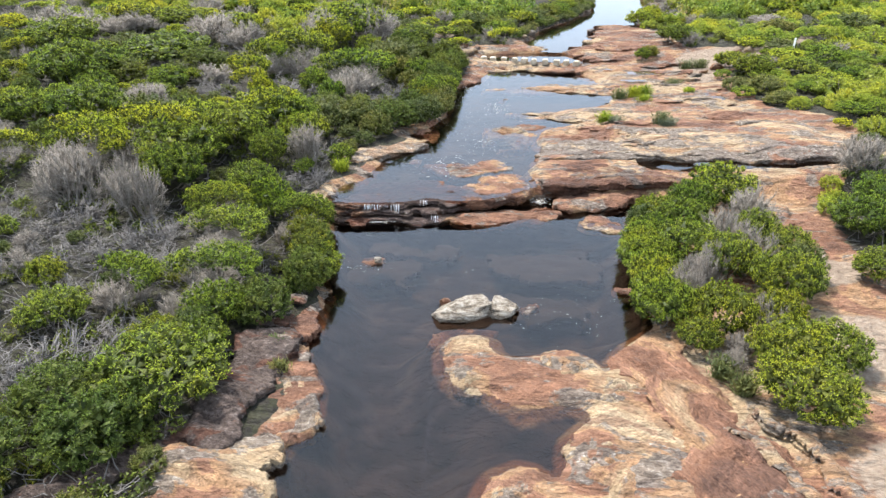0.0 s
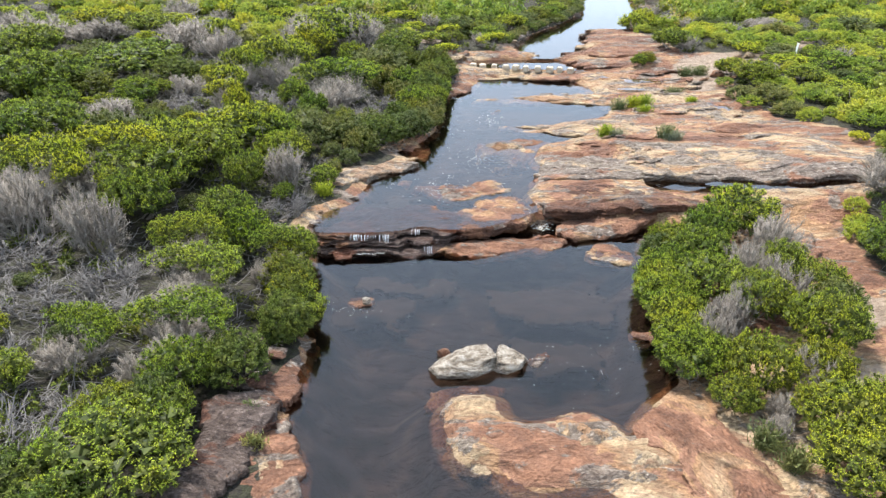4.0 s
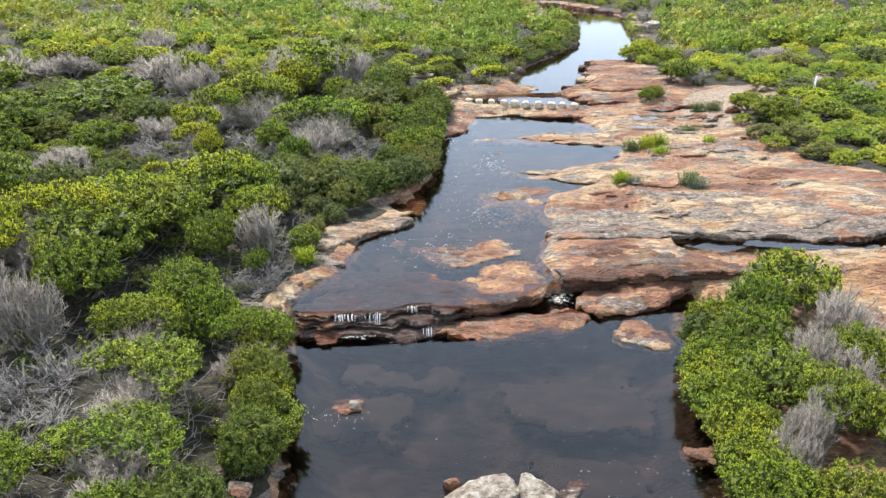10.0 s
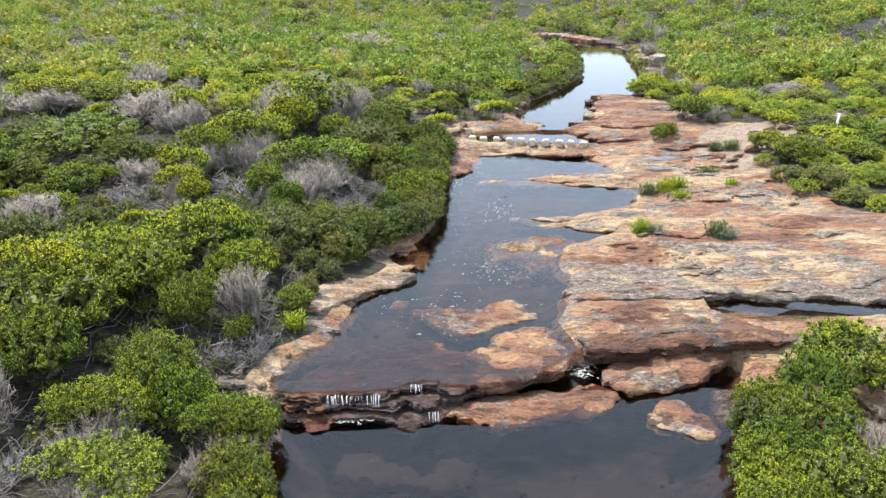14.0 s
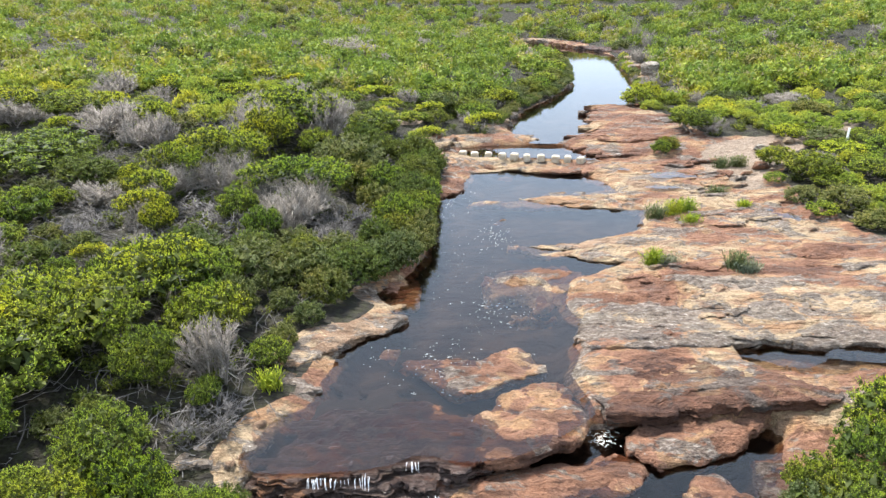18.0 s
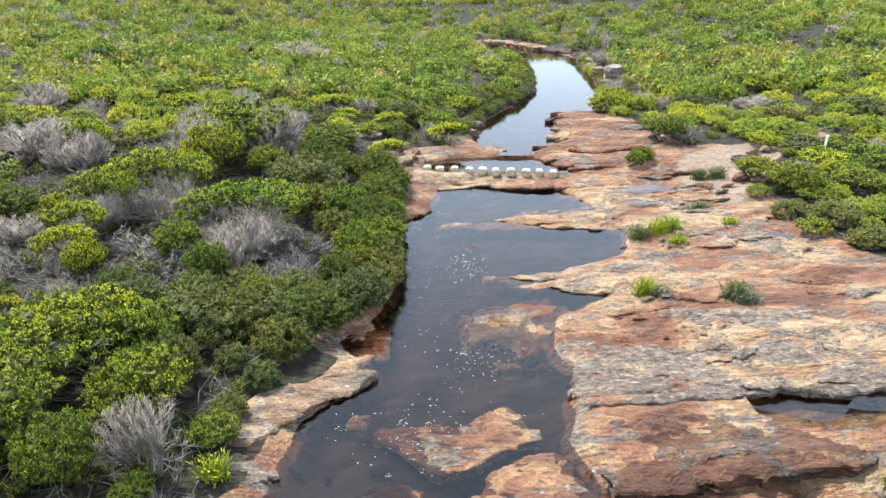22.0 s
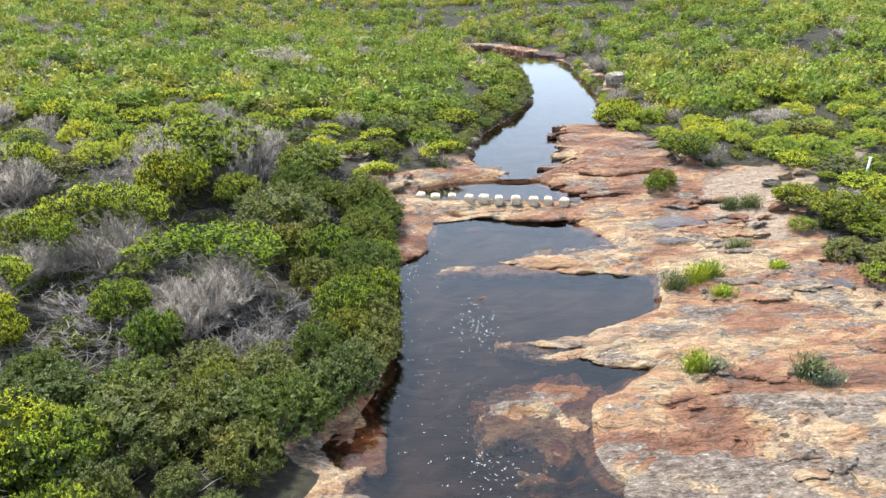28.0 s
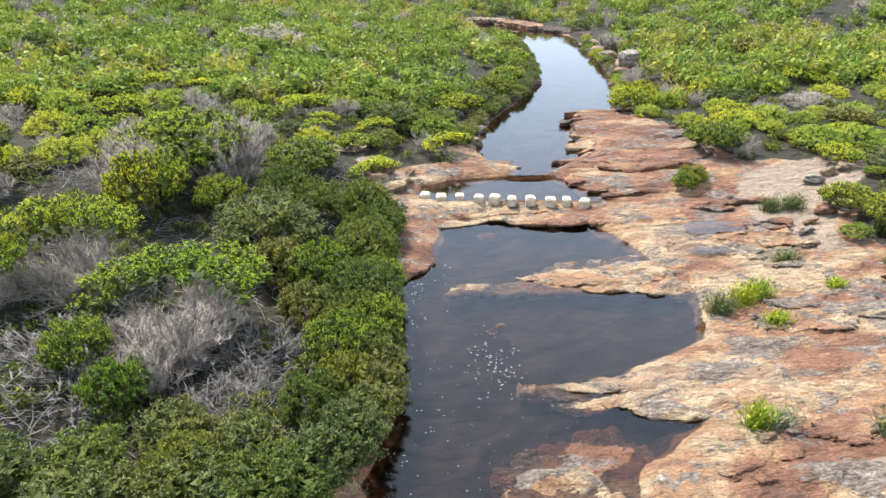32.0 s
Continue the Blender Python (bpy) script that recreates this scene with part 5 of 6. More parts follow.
def boulder(name, x, y, z, size, seed, material, label, category="boulder", turn=0.0, group="", ledges=0.0):
    """A weathered block: a cut-up rounded box with bedding grooves."""
    r = np.random.RandomState(seed)
    n = 14
    t = np.linspace(-1, 1, n + 1)
    vs, fs = [], []
    for ax in range(3):
        for sgn in (-1, 1):
            a, b_ = np.meshgrid(t, t)
            p = np.zeros((n + 1, n + 1, 3))
            p[..., ax], p[..., (ax + 1) % 3], p[..., (ax + 2) % 3] = sgn, a, b_ * sgn
            k = np.arange(n * (n + 1)).reshape(n, n + 1)[:, :n].ravel() + len(vs) * (n + 1) ** 2
            vs.append(p.reshape(-1, 3))
            fs.append(np.stack([k, k + 1, k + n + 2, k + n + 1], 1))
    v = np.concatenate(vs)
    nrm = unit(v)
    v = v * 0.60 + nrm * 0.44
    for _ in range(11):
        d = unit(r.normal(size=3) * np.array([1, 1, 0.6]))
        cut = r.uniform(0.66, 0.86)
        over = np.maximum(v @ d - cut, 0)
        v -= over[:, None] * d * 0.9
    s0 = seed * 3.7
    v = v * (1 + 0.16 * fbm(v[:, 0] * 1.5 + s0, v[:, 1] * 1.5 + v[:, 2] * 1.2, 4))[:, None]
    groove = np.abs(((v[:, 2] * 3.1 + 0.35 * fbm(v[:, 0] * 2 + s0, v[:, 1] * 2, 3)) % 1) - 0.5)
    v[:, :2] *= (1 - 0.05 * (1 - sstep(0.0, 0.12, groove)))[:, None]
    v += 0.045 * np.stack([fbm(v[:, 1] * 6 + s0, v[:, 2] * 6, 3), fbm(v[:, 2] * 6 + s0, v[:, 0] * 6, 3), fbm(v[:, 0] * 6, v[:, 1] * 6 + s0, 3)], 1)
    if ledges:
        tier = v[:, 2] * 2.2 + 0.5 * fbm(v[:, 0] * 1.4 + s0, v[:, 1] * 1.4, 3)
        v[:, :2] *= (1 + ledges * (_tab[3, (np.floor(tier).astype(int) + seed) % 256] - 0.5 - 0.6 * np.maximum(v[:, 2], 0)))[:, None]
        v[:, 2] += 0.25 * fbm(v[:, 0] * 1.8 + s0, v[:, 1] * 2.2, 4)
    v *= np.array(size) / 2
    bm = bmesh.new()
    bv = [bm.verts.new(p) for p in v]
    for f in np.concatenate(fs):
        bm.faces.new([bv[j] for j in f])
    bmesh.ops.remove_doubles(bm, verts=bm.verts, dist=0.004 * max(size))
    bmesh.ops.recalc_face_normals(bm, faces=bm.faces)
    me = bpy.data.meshes.new(name)
    bm.to_mesh(me)
    bm.free()
    me.polygons.foreach_set("use_smooth", np.ones(len(me.polygons), bool))
    me.materials.append(material)
    ob = new(name, me)
    ob.matrix_basis = pose(x, y, z, 0, 0, turn)
    return tagged(ob, label, category, group)


# bleached boulder in the lower pool, with the block split from its end
boulder("boulder", 0.66, -0.45, 0.13, (1.95, 1.05, 0.5), 3, BOULDER, "bleached grey-white boulder lying in the lower pool", turn=9, ledges=0.16)
boulder("boulder", 1.86, -0.2, 0.11, (0.85, 0.85, 0.4), 17, BOULDER, "bleached block split from the larger boulder", turn=-8, ledges=0.12)
boulder("rock", 0.15, 0.15, 0.06, (0.42, 0.34, 0.3), 12, ROCK_RED, "small tan rock behind the boulder", "rock")
boulder("rock", -2.2, 2.65, 0.03, (0.30, 0.26, 0.26), 14, BOULDER, "small pale stone in the pool", "rock")
slab("low_rock", [(-2.6, 2.9), (-2.2, 3.0), (-1.9, 2.7), (-2.0, 2.35), (-2.5, 2.4)], 0.03, 0.2, ROCK_RED, "small brown rock just breaking the pool", step=0.06, relief=0.02)
slab("low_rock", [(5.2, 1.25), (5.5, 1.45), (6.0, 1.2), (5.8, 0.9), (5.4, 0.95)], 0.10, 0.25, ROCK_RED, "red-brown rock beside the overhanging bush", step=0.06)
slab("low_rock", [(-0.3, -1.0), (1.6, -0.9), (1.5, -1.6), (0.6, -1.7), (0.0, -1.6)], 0.04, 0.3, ROCK_SHELF, "awash tan rock at the boulder foot", relief=0.05, dip=0.15)
slab("low_rock", [(2.5, 0.45), (2.9, 0.5), (2.8, 0.0), (2.3, -0.3), (2.2, 0.0)], 0.02, 0.2, ROCK, "brown rock awash near the boulder", step=0.07, relief=0.02)

# orange shelf of the near bank
slab("shelf_slab", [(0.27, -1.73), (1.02, -1.83), (1.31, -2.44), (1.81, -2.65), (2.23, -2.52), (2.61, -2.19), (3.13, -2.0), (3.75, -2.21), (3.97, -2.67), (3.82, -3.24), (3.44, -3.57), (2.9, -3.74), (2.25, -3.73), (1.85, -3.64), (1.45, -3.23), (1.03, -2.68)], 0.15, 0.3, ROCK_NEAR, "low lobed tan shelf of rock at the water", relief=0.06, drape=0.05, dip=0.10, rough=0.35, ragged=0.2, step=0.05)
slab("shelf_slab", [(0.25, -2.65), (0.55, -2.98), (1.18, -2.96), (1.48, -3.7), (1.05, -3.92), (0.52, -3.74)], 0.05, 0.3, ROCK_PALE, "pale awash block beside the tan shelf", relief=0.04, drape=0.03, dip=0.06, rough=0.35, ragged=0.14, step=0.05)
slab("shelf_slab", [(4.0, -2.9), (4.46, -2.99), (4.88, -3.61), (5.08, -3.91), (4.63, -4.22), (4.36, -4.7), (4.27, -5.47), (4.59, -5.62), (4.54, -6.39), (4.44, -6.84), (4.4, -10.5), (2.6, -10.5), (2.83, -6.92), (2.79, -6.32), (2.73, -5.71), (3.06, -5.28), (3.53, -4.91), (3.8, -4.72), (3.72, -4.45), (3.54, -3.87), (2.61, -4.11), (2.2, -4.61), (2.08, -4.48), (2.63, -3.91), (3.43, -3.67)], 0.14, 0.35, ROCK_NEAR, "cream and orange sandstone shelf beside the pool", relief=0.06, drape=0.04, rough=0.35, dip=0.08, ragged=0.16, step=0.05)
slab("shelf_slab", [(4.33, -2.49), (4.94, -1.81), (5.6, -1.4), (6.16, -1.51), (6.29, -2.13), (6.58, -3.03), (6.72, -3.85), (6.85, -4.61), (7.31, -5.6), (7.56, -6.34), (7.79, -6.77), (9.0, -10.5), (5.0, -10.5), (4.94, -6.91), (5.02, -5.71), (5.14, -4.68), (5.1, -3.73), (4.82, -3.21), (4.45, -3.01)], 0.27, 0.45, ROCK_SHELF, "long red streaked sandstone ramp dipping to the pool", tilt=(0.03, 0.0), relief=0.04, drape=0.06, rough=0.35, ragged=0.08, step=0.06)
slab("shelf_slab", [(1.44, -6.49), (1.67, -6.33), (2.02, -5.93), (2.24, -6.15), (2.44, -6.44), (2.62, -6.36), (2.84, -6.87), (2.7, -10.0), (1.2, -10.0), (1.33, -6.95)], 0.07, 0.3, ROCK_PALE, "cream rock tongue in shallow water", relief=0.04, drape=0.03, dip=0.10, rough=0.35, ragged=0.18, step=0.05)
slab("rock_rib", [(6.5, -4.88), (6.91, -5.37), (7.26, -6.21), (7.69, -6.91), (7.38, -6.93), (7.04, -6.22), (6.74, -5.54)], 0.42, 0.3, ROCK_PALE, "narrow cream rib along the edge of the red ramp", drape=0.14, rough=0.3, relief=0.04, step=0.06)
slab("shelf_slab", [(7.2, -4.2), (8.0, -5.8), (9.2, -8.6), (10.2, -10.5), (9.2, -10.5), (8.4, -7.6), (7.4, -5.2)], 0.52, 0.35, ROCK, "raised red rock rib along the bank", drape=0.15)

# shore rocks of the west bank
for k, (ol, top, m_, lab) in enumerate((
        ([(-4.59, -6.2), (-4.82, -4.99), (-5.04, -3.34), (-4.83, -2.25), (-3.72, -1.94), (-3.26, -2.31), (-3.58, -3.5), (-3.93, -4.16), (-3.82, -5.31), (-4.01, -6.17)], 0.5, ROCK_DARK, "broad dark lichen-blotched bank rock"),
        ([(-3.31, -2.21), (-2.81, -3.37), (-2.55, -4.2), (-2.44, -4.97), (-2.7, -5.43), (-3.02, -5.61), (-3.14, -6.03), (-3.46, -6.52), (-3.81, -6.83), (-4.67, -6.92), (-4.81, -6.71), (-4.58, -6.23), (-4.1, -5.89), (-4.44, -5.21), (-4.55, -4.06), (-4.26, -3.18)], 0.26, ROCK_NEAR, "long cream and orange rock shelving into the pool"),
        ([(-4.6, -6.1), (-3.3, -6.0), (-3.0, -6.4), (-3.4, -7.6), (-4.9, -8.2), (-5.8, -7.2)], 0.38, ROCK_PALE, "long pale bank rock sloping to the pool"),
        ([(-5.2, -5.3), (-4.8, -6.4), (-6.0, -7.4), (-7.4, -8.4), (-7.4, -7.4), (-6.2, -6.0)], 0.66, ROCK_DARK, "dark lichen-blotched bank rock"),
        ([(-3.9, -0.6), (-3.3, -1.0), (-3.3, -1.8), (-4.2, -1.9), (-4.8, -1.2)], 0.30, ROCK_RED, "brown rock under the bank shrubs"),
        ([(-3.9, 0.9), (-3.4, 0.6), (-3.3, 0.0), (-3.8, -0.4), (-4.4, 0.2)], 0.22, ROCK_RED, "brown rock under the bank shrubs"))):
    mx_, my_ = np.mean(ol, 0)
    ol = [(mx_ + (px - mx_) * 1.14, my_ + (py - my_) * 1.14) for px, py in ol]
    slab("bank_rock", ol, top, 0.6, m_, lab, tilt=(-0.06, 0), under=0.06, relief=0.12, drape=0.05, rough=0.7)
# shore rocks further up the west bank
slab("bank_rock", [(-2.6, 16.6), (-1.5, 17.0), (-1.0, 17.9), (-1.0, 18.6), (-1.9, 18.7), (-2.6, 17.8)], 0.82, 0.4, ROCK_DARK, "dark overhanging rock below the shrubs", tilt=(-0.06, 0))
slab("bank_rock", [(-1.5, 13.5), (-1.1, 14.0), (-1.2, 14.7), (-1.6, 14.6), (-1.8, 13.9)], 0.68, 0.25, ROCK_PALE, "small tan rock at the water edge", step=0.07)
slab("bank_rock", [(-3.9, 12.6), (-2.5, 13.2), (-2.9, 13.9), (-4.4, 13.6), (-5.0, 12.7)], 0.78, 0.35, ROCK, "rust and grey rock behind the slab")
slab("bank_rock", [(-0.6, 28.4), (0.6, 28.6), (1.3, 29.4), (0.4, 30.4), (-1.0, 29.8)], 0.92, 0.35, ROCK_RED, "rusty bank rock beside the crossing")
for k, (x, y, sx, sy, sz) in enumerate(((-0.2, 31.6, 1.1, 0.7, 0.5), (-0.9, 32.4, 1.0, 0.6, 0.5), (0.3, 32.3, 0.9, 0.6, 0.4), (-0.5, 33.2, 0.9, 0.7, 0.4), (0.6, 33.4, 0.8, 0.5, 0.35))):
    boulder("bank_boulder", x, y, height_at(x, y) + 0.12, (sx, sy, sz), 30 + k, ROCK, "tumbled tan sandstone block at the crossing end", group="crossing blocks", turn=20 * k)

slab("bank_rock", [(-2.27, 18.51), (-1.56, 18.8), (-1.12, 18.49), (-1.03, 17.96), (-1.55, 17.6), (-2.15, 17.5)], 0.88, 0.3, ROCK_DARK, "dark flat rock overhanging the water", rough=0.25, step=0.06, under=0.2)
slab("bank_rock", [(-2.25, 16.32), (-2.13, 16.8), (-1.56, 17.39), (-1.14, 17.47), (-1.06, 16.93), (-1.24, 16.44), (-1.83, 16.22)], 0.74, 0.3, ROCK_NEAR, "smooth orange and white rock at the water edge", rough=0.25, step=0.05, relief=0.1)
slab("bank_rock", [(-2.88, 15.62), (-2.65, 16.04), (-2.11, 16.21), (-1.48, 16.25), (-1.41, 15.77), (-1.64, 14.99), (-2.06, 15.05), (-2.34, 15.44)], 0.72, 0.3, ROCK_NEAR, "pitted orange rock at the water edge", rough=0.25, step=0.05, relief=0.1)
slab("low_rock", [(-2.22, 14.29), (-1.53, 14.3), (-1.45, 14.01), (-1.7, 13.3), (-1.88, 13.41)], 0.65, 0.2, ROCK_NEAR, "small orange rock awash below the bank shrubs", rough=0.2, step=0.05, relief=0.03, dip=0.04)

# broken blocks strewn along the west shore
rr_ = np.random.RandomState(21)
for k in range(10, 16):
    y = rr_.uniform(-2.4, 0.4) if k < 16 else rr_.uniform(6.4, 13.4)
    x = float(np.interp(y, [-9, -7.1, -5.8, -4.7, -3.0, -2.3, 0.4, 6.4, 8.2, 10.3, 11.7, 13.4], [-3.6, -3.3, -3.2, -2.9, -3.4, -3.7, -3.6, -4.9, -4.4, -3.6, -3.0, -2.2])) - rr_.uniform(-0.15, 1.3)
    w = rr_.uniform(0.35, 0.95)
    boulder("bank_boulder", x, y, height_at(x, y) + 0.10 + 0.05 * w, (w, w * rr_.uniform(0.6, 0.9), w * rr_.uniform(0.3, 0.5)), 300 + k, ((ROCK_BROWN, ROCK_RED, ROCK_DARK) if k < 16 else (ROCK_ASH, ROCK_ASH, ROCK_BROWN))[k % 3],
            "broken sandstone block on the wooded shore", group="shore blocks", turn=rr_.uniform(0, 180))

# emergent patches above the falls and in the shallows
for k, (x, y, sx, sy) in enumerate(((-1.6, 10.9, 0.35, 0.2), (-0.3, 8.1, 0.4, 0.35), (1.9, 16.2, 0.25, 0.18), (2.6, 16.4, 0.5, 0.14), (3.4, 16.3, 0.3, 0.12),
                                    (1.9, 14.4, 0.16, 0.14), (4.4, 16.0, 0.5, 0.15), (2.4, 21.3, 0.3, 0.1), (3.2, 27.9, 0.35, 0.16))):
    ol = [(x + sx * math.cos(a) * (1 + 0.3 * math.sin(3 * a + k)), y + sy * math.sin(a) * (1 + 0.3 * math.cos(2 * a + k))) for a in np.arange(0, 6.2, 0.7)]
    slab("low_rock", ol, 0.64, 0.14, ROCK_RED if k % 3 else ROCK, "small tan rock breaking the shallow water", step=0.045, rough=0.8, relief=0.02, dip=0.06, ragged=0.12, group="shallow rocks")

slab("low_rock", [(2.23, 16.14), (2.77, 15.96), (2.66, 15.49), (2.4, 15.29), (2.11, 15.56)], 0.645, 0.14, ROCK_NEAR, "small tan rock breaking the shallow water", step=0.045, rough=0.2, relief=0.02, dip=0.03, ragged=0.06, group="shallow rocks")
slab("low_rock", [(3.0, 16.0), (3.37, 16.01), (3.45, 15.51), (3.35, 15.18), (3.13, 15.14), (3.03, 15.56)], 0.645, 0.14, ROCK_NEAR, "small tan rock breaking the shallow water", step=0.045, rough=0.2, relief=0.02, dip=0.03, ragged=0.06, group="shallow rocks")
slab("low_rock", [(2.68, 14.2), (2.9, 14.27), (2.98, 13.87), (3.02, 13.49), (2.89, 13.32), (2.69, 13.49), (2.58, 13.82)], 0.645, 0.14, ROCK_NEAR, "small tan rock breaking the shallow water", step=0.045, rough=0.2, relief=0.02, dip=0.03, ragged=0.06, group="shallow rocks")
slab("low_rock", [(3.29, 14.96), (3.53, 14.82), (3.69, 14.48), (4.02, 14.66), (3.6, 14.19), (3.42, 13.62), (3.3, 13.64), (3.35, 14.22)], 0.645, 0.14, ROCK_NEAR, "small tan rock breaking the shallow water", step=0.045, rough=0.2, relief=0.02, dip=0.03, ragged=0.06, group="shallow rocks")

# stepping stones
for k in range(10):
    x, y = 1.05 + 0.70 * k + 0.05 * math.sin(k * 4.7), 31.05 - 0.178 * k + 0.05 * math.cos(k * 3.1)
    bm = bmesh.new()
    bmesh.ops.create_cube(bm, size=1)
    bmesh.ops.scale(bm, vec=(0.38 + 0.04 * math.sin(k * 2.1), 0.46 + 0.05 * math.cos(k * 1.3), 0.38), verts=bm.verts)
    bmesh.ops.bevel(bm, geom=bm.edges[:], offset=0.045, segments=2, affect="EDGES")
    for v in bm.verts:
        v.co += 0.02 * noise.noise_vector(v.co * 3 + Vector((k * 3.3, 0, 0)))
    me = bpy.data.meshes.new("stepping_stone")
    bm.to_mesh(me)
    bm.free()
    me.materials.append(STONE)
    ob = tagged(new("stepping_stone", me), "squared pale sandstone stepping stone across the creek", "stepping stone", "stepping stones")
    ob.matrix_basis = pose(x, y, 1.0, 1.5 * math.sin(k), 2 * math.cos(k * 1.7), 8 * math.sin(k * 1.3) - 14 - (12 if k == 9 else 0))

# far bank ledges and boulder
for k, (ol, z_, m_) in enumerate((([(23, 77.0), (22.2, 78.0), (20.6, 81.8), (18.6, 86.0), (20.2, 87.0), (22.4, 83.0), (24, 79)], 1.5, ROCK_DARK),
                                   ([(18.8, 85.4), (17.4, 88.8), (15.6, 93.4), (17.2, 95.0), (19.4, 91.0), (20.4, 87.0)], 1.65, ROCK_RED),
                                   ([(16.4, 92.0), (14.6, 94.4), (11.0, 95.6), (8.0, 97), (9.0, 99), (13.6, 98), (17.6, 94.6)], 1.7, ROCK_PALE),
                                   )):
    slab("far_ledge", ol, z_, 0.7, m_, "layered sandstone ledge at the creek bend", "rock ledge", group="far ledges", step=0.2, rough=0.6, under=0.2, drape=0.2)
for k, (x, y, sx, sy, sz) in enumerate(((20.6, 70.0, 2.4, 1.6, 0.7), (20.3, 65.6, 2.6, 1.5, 0.6), (19.6, 61.6, 2.2, 1.6, 0.8), (19.2, 57.6, 2.0, 1.4, 0.7), (18.0, 54.4, 1.4, 1.0, 0.6))):
    boulder("shore_rock", x, y, 1.45, (sx, sy, sz * 1.4), 60 + k, ROCK_PALE, "pale layered rock on the far shore", "rock", group="far shore rocks", turn=12 * k)
boulder("boulder", 18.6, 55.4, 2.5, (1.6, 1.3, 1.3), 71, BOULDER, "rounded bleached boulder above the far shore")
for k, (x, y) in enumerate(((4.0, 38.2), (4.6, 40.4), (5.4, 42.4), (7.4, 46.6), (8.6, 48.6), (11.0, 53.8))):
    boulder("shore_rock", x, y, 1.2, (1.3, 0.8, 0.6), 80 + k, ROCK_GREY, "dark rock at the foot of the bank scrub", "rock", group="bank rocks", turn=30 * k)
for k, (x, y) in enumerate(((16.9, 29.4), (17.9, 29.9), (18.7, 30.2))):
    boulder("rock", x, y, height_at(x, y) + 0.12, (0.9, 0.5, 0.42), 90 + k, BOULDER if k == 0 else ROCK_PALE, "pale sandstone block beside the track", "rock", turn=15 * k)
boulder("rock", 15.6, 26.6, height_at(15.6, 26.6) + 0.12, (0.9, 0.6, 0.4), 94, ROCK_RED, "brown rock beside the track", "rock")


# marker post beside the track
def marker_post(x, y):
    z = height_at(x, y)
    root = tagged(new("marker_post"), "white painted timber marker post beside the track", "post")
    root.matrix_basis = pose(x, y, z, 0, 3, 20)
    for nm, dims, zc in (("shaft", (0.09, 0.09, 1.2), 0.5), ("cap", (0.11, 0.11, 0.05), 1.12)):
        bm = bmesh.new()
        bmesh.ops.create_cube(bm, size=1)
        bmesh.ops.scale(bm, vec=dims, verts=bm.verts)
        bmesh.ops.translate(bm, vec=(0, 0, zc), verts=bm.verts)
        bmesh.ops.bevel(bm, geom=bm.edges[:], offset=0.012, segments=1, affect="EDGES")
        me = bpy.data.meshes.new(nm)
        bm.to_mesh(me)
        bm.free()
        me.materials.append(POST_M)
        part(nm, me, root)


marker_post(20.9, 28.7)

# rock pools on the platform, and a water sheet that stands for a dark pothole
def rock_pool(x, y, rx, ry, z, label):
    ol = [(x + rx * math.cos(a) * (1 + 0.25 * math.sin(2 * a + x)), y + ry * math.sin(a) * (1 + 0.25 * math.cos(3 * a + y))) for a in np.arange(0, 6.2, 0.5)]
    pts, quads, din, rim = masked_grid(rounded(ol, 1), 0.1, 0, 0.2)
    me = mesh_of("rock_pool", np.column_stack([pts, np.full(len(pts), z)]), quads, WATER)
    tagged(new("water_rock_pool", me), label, "water", kind="structure")


# the last, smallest sheet is added in place of the pothole's dark recess
for x, y, rx, ry in ((11.2, 26.2, 1.5, 0.55), (13.5, 20.2, 0.5, 0.9), (10.2, 24.6, 1.0, 0.25), (9.1, 27.75, 0.3, 0.2)):
    rock_pool(x, y, rx, ry, max(height_at(x + a, y + b_) for a in (-0.4 * rx, 0, 0.4 * rx) for b_ in (-0.3 * ry, 0.3 * ry)) + 0.11, "flat water sheet for a rainwater pool or dark pothole on the platform")
rock_pool(8.75, 10.4, 1.2, 0.75, 0.72, "dark pool in the slot under the rock lip")
rock_pool(12.6, 10.1, 2.8, 0.75, 0.84, "dark pool in the slot under the rock lip")


# grass tufts on the platform
def tuft(x, y, r_, h, seed, material, label="green sedge tuft rooted in a rock crack"):
    rr = np.random.RandomState(seed)
    n = 200
    base = np.stack([rr.normal(0, r_ * 0.4, n), rr.normal(0, r_ * 0.25, n), np.full(n, -0.03)], 1)
    way = np.stack([rr.normal(0, 0.35, n), rr.normal(0, 0.35, n), np.ones(n)], 1)
    pth = bent(base, way, h * rr.uniform(0.5, 1.1, (n, 1)), rr, 3, 0.15, 0.0)
    v, f = tubes(pth, np.linspace(0.012, 0.004, 3)[None].repeat(n, 0), 3)
    c = pth[:, 2]
    q = leaf_tris(c, way + 0.5 * rr.normal(size=way.shape), 0.12, 0.04, rr)
    tri = np.concatenate([f[:, [0, 1, 2]], f[:, [0, 2, 3]], q[1] + len(v)])
    me = mesh_of("grass_tuft", np.concatenate([v, q[0]]), tri, material, smooth=False)
    ob = tagged(new("grass_tuft", me), label, "grass tuft", "platform tufts")
    ob.matrix_basis = pose(x, y, height_at(x, y) + 0.02)


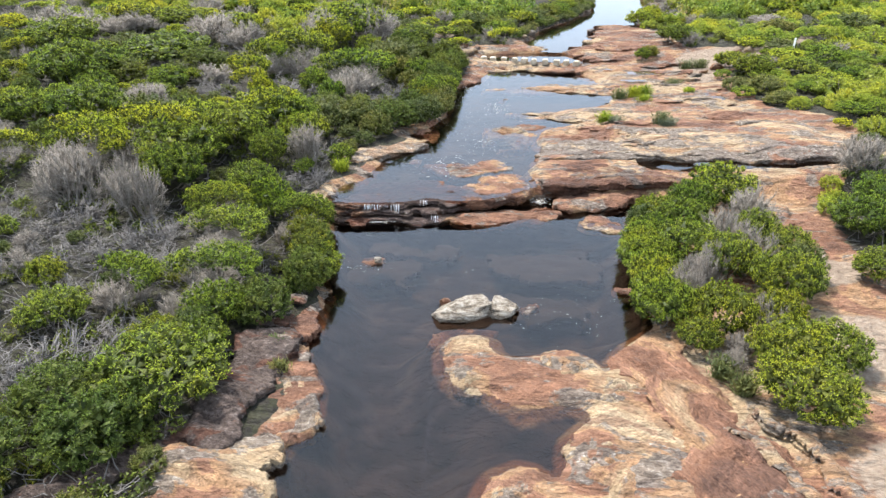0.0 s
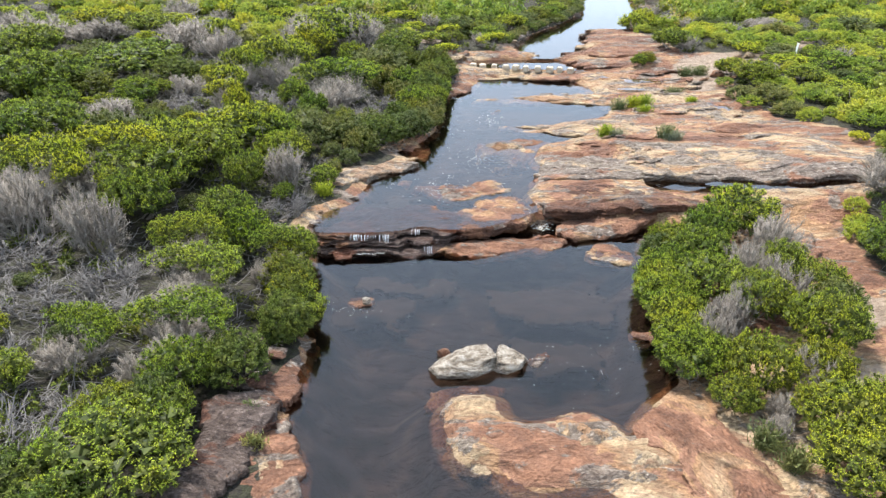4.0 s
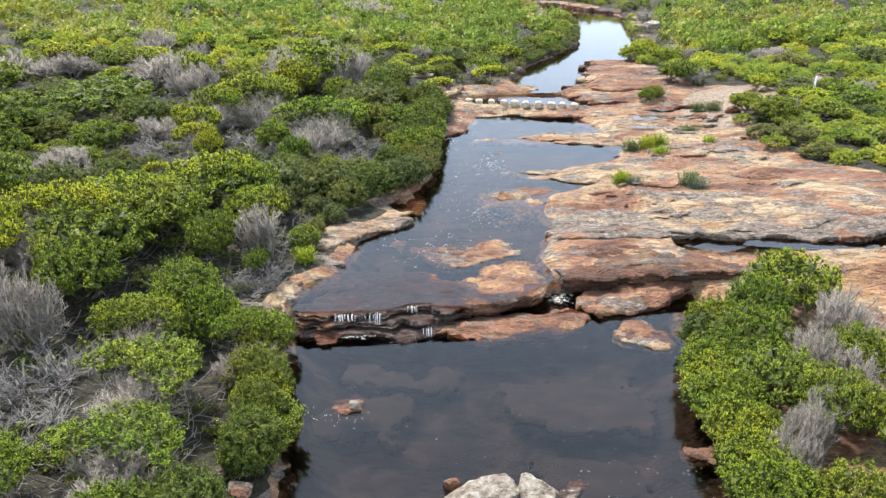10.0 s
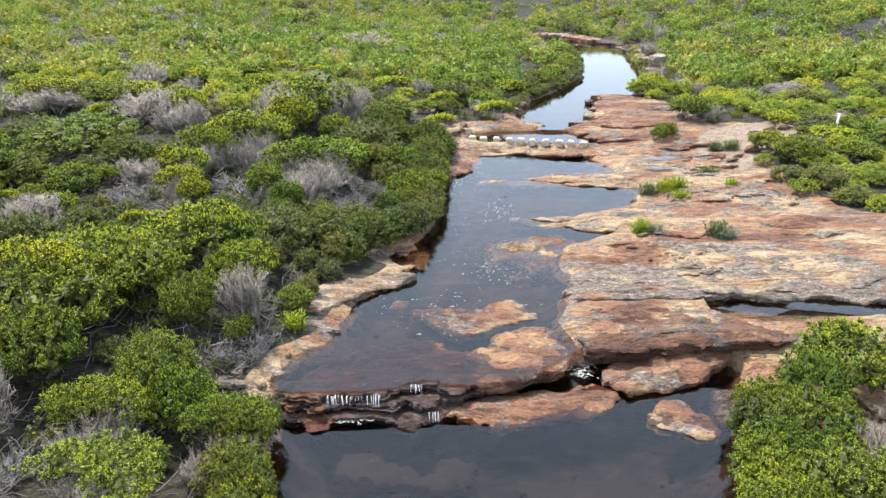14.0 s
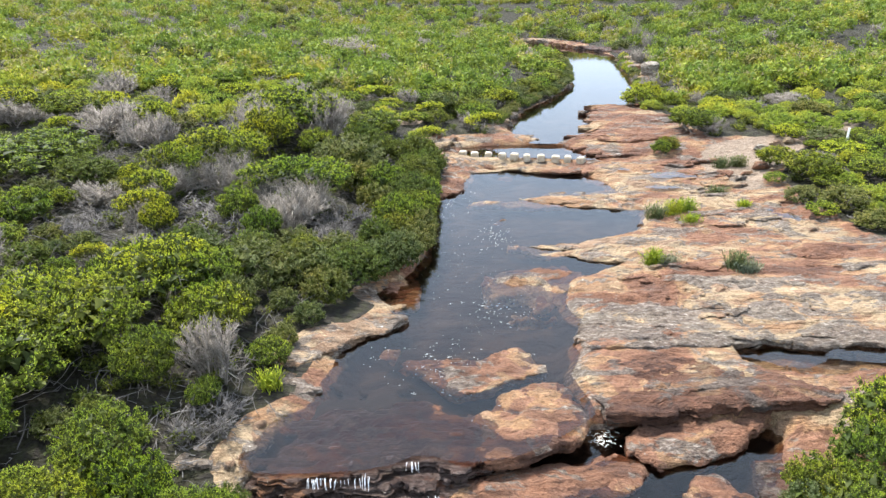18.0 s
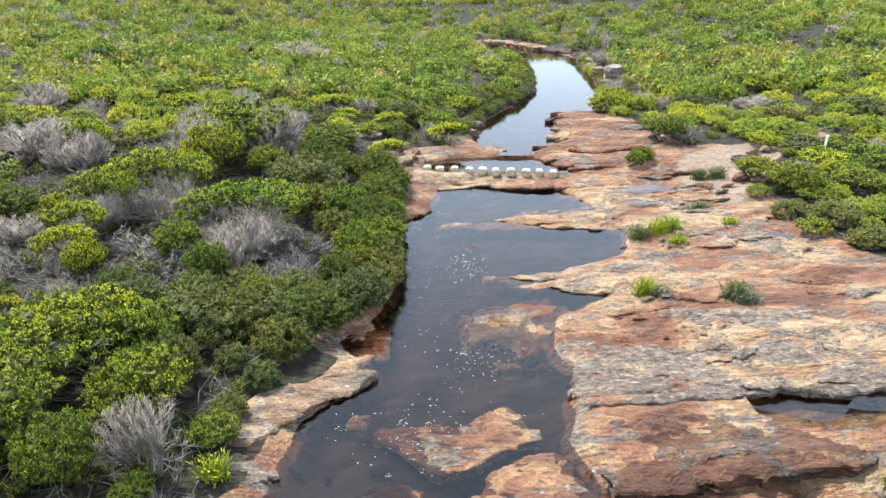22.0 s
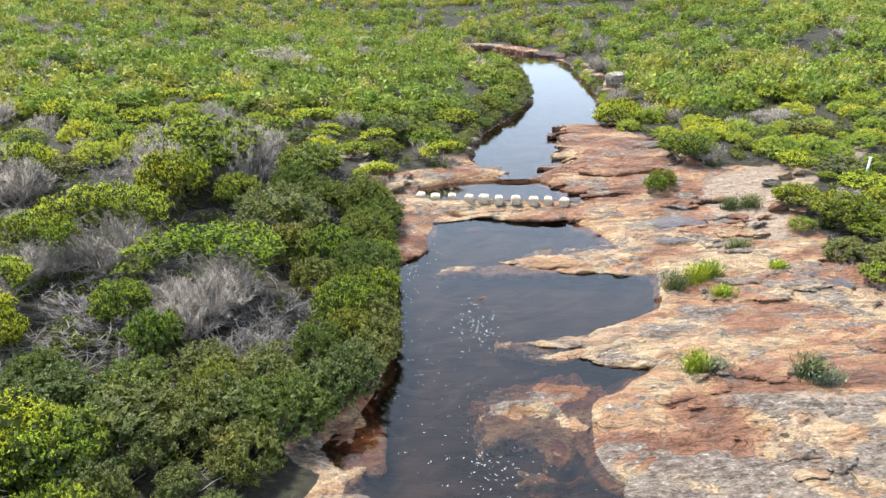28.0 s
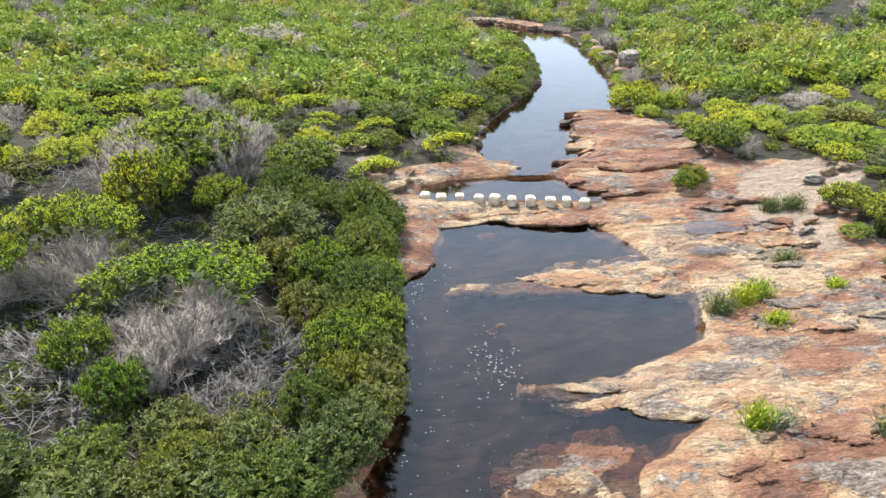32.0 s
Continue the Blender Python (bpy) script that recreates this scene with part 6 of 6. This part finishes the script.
for k, (x, y, r_, h, m_) in enumerate(((8.7, 21.0, 0.5, 0.55, LEAF_OLIVE), (9.5, 21.3, 0.5, 0.6, LEAF_GREEN), (10.2, 21.6, 0.5, 0.5, LEAF_GREEN), (9.8, 20.0, 0.35, 0.35, LEAF_GREEN), (7.1, 16.2, 0.42, 0.5, LEAF_GREEN),
                                       (9.6, 15.3, 0.45, 0.55, LEAF_OLIVE), (9.9, 15.0, 0.4, 0.35, HEATH_GREY), (14.0, 27.4, 0.5, 0.55, LEAF_OLIVE), (14.8, 27.3, 0.5, 0.5, LEAF_OLIVE), (12.2, 23.5, 0.5, 0.4, LEAF_OLIVE), (7.6, 16.1, 0.4, 0.3, HEATH_GREY),
                                       (12.6, 21.6, 0.3, 0.3, LEAF_GREEN), (-4.1, -2.4, 0.2, 0.3, LEAF_OLIVE), (-3.7, -3.4, 0.2, 0.3, LEAF_OLIVE), (-4.6, 9.0, 0.35, 0.45, LEAF_GREEN), (6.9, -3.2, 0.3, 0.5, LEAF_OLIVE), (7.2, -3.8, 0.3, 0.5, LEAF_OLIVE))):
    tuft(x, y, r_, h, 200 + k, m_)


# threads of falling water at the ledge, and the chute beside it
def fall(name, x0, x1, y0, z0, z1, count, seed, label):
    rr = np.random.RandomState(seed)
    xs = np.sort(rr.uniform(x0, x1, count))
    st = np.stack([xs, np.full(count, y0) + rr.normal(0, 0.04, count), np.full(count, z0)], 1)
    en = st + np.stack([rr.normal(0, 0.02, count), -rr.uniform(0.06, 0.16, count), -(z0 - z1) * rr.uniform(0.35, 1.0, count)], 1)
    midp = st * 0.55 + en * 0.45 + np.array([0, -0.03, 0.08])
    v, f = tubes(np.stack([st, midp, en], 1), np.stack([rr.uniform(0.003, 0.010, count)] * 3, 1) * np.array([0.7, 1, 0.8]), 5)
    tagged(new(name, mesh_of(name, v, f, FOAM)), label, "waterfall", kind="stuff")


fall("waterfall", -3.15, -2.3, 5.97, 0.60, 0.44, 22, 1, "thin white threads of water over the ledge")
fall("waterfall", -2.2, -1.7, 6.02, 0.60, 0.30, 8, 2, "thin white threads of water over the ledge")
fall("waterfall", -1.25, -0.85, 6.45, 0.60, 0.38, 6, 3, "small white trickle over the rock lip")
fall("waterfall", -0.75, -0.45, 5.75, 0.30, 0.02, 6, 4, "small white trickle over the rock lip")


def froth(name, cx, cy, z, rx, ry, count, seed, label, size=0.03):
    """Foam flecks and curled lines of froth lying on the water."""
    rr = np.random.RandomState(seed)
    p = np.stack([cx + rr.normal(0, rx, count), cy + rr.normal(0, ry, count), np.full(count, z + 0.004)], 1)
    a = rr.uniform(0, 6.28, count)
    ln = size * rr.uniform(0.2, 1.3, count)
    k = np.stack([np.cos(a), np.sin(a) * 0.7, np.zeros(count)], 1) * ln[:, None]
    v, f = tubes(np.stack([p - k, p + np.stack([k[:, 1], -k[:, 0], k[:, 2]], 1) * 0.4, p + k], 1), np.full((count, 3), size * 0.2), 4)
    tagged(new(name, mesh_of(name, v, f, FLOAT_M)), label, "foam", kind="stuff")


froth("foam", 3.35, 7.75, 0.06, 0.18, 0.12, 70, 5, "white foam at the foot of the chute", 0.05)
froth("foam", -2.6, 5.75, 0.02, 0.3, 0.06, 50, 6, "white foam below the thin falls", 0.04)
froth("foam_flecks", 1.9, 19.6, 0.6, 0.35, 0.8, 90, 7, "white foam flecks drifting off the spit")
froth("foam_flecks", 1.0, 15.0, 0.6, 1.2, 2.2, 160, 8, "scattered white flecks on the brown pool", 0.02)
froth("foam_flecks", 1.3, 13.3, 0.6, 0.5, 0.5, 60, 9, "curled froth lines on the pool", 0.035)
froth("foam_flecks", -0.3, 10.2, 0.6, 1.0, 0.8, 130, 10, "froth lines round the low slabs", 0.03)
froth("foam_flecks", 3.5, -0.3, 0.0, 1.4, 1.0, 80, 11, "scattered white flecks on the lower pool", 0.02)
froth("foam_flecks", 0.5, 3.0, 0.0, 2.4, 1.6, 70, 12, "scattered white flecks on the lower pool", 0.014)
froth("foam_flecks", -2.8, 2.3, 0.0, 0.5, 0.2, 34, 13, "froth line round the pool stone", 0.022)
froth("foam_flecks", 0.2, 25.0, 0.6, 0.7, 1.2, 60, 14, "white flecks along the wooded bank", 0.03)
froth("foam_flecks", -0.2, 20.5, 0.6, 0.3, 2.5, 60, 15, "white flecks along the wooded bank", 0.025)
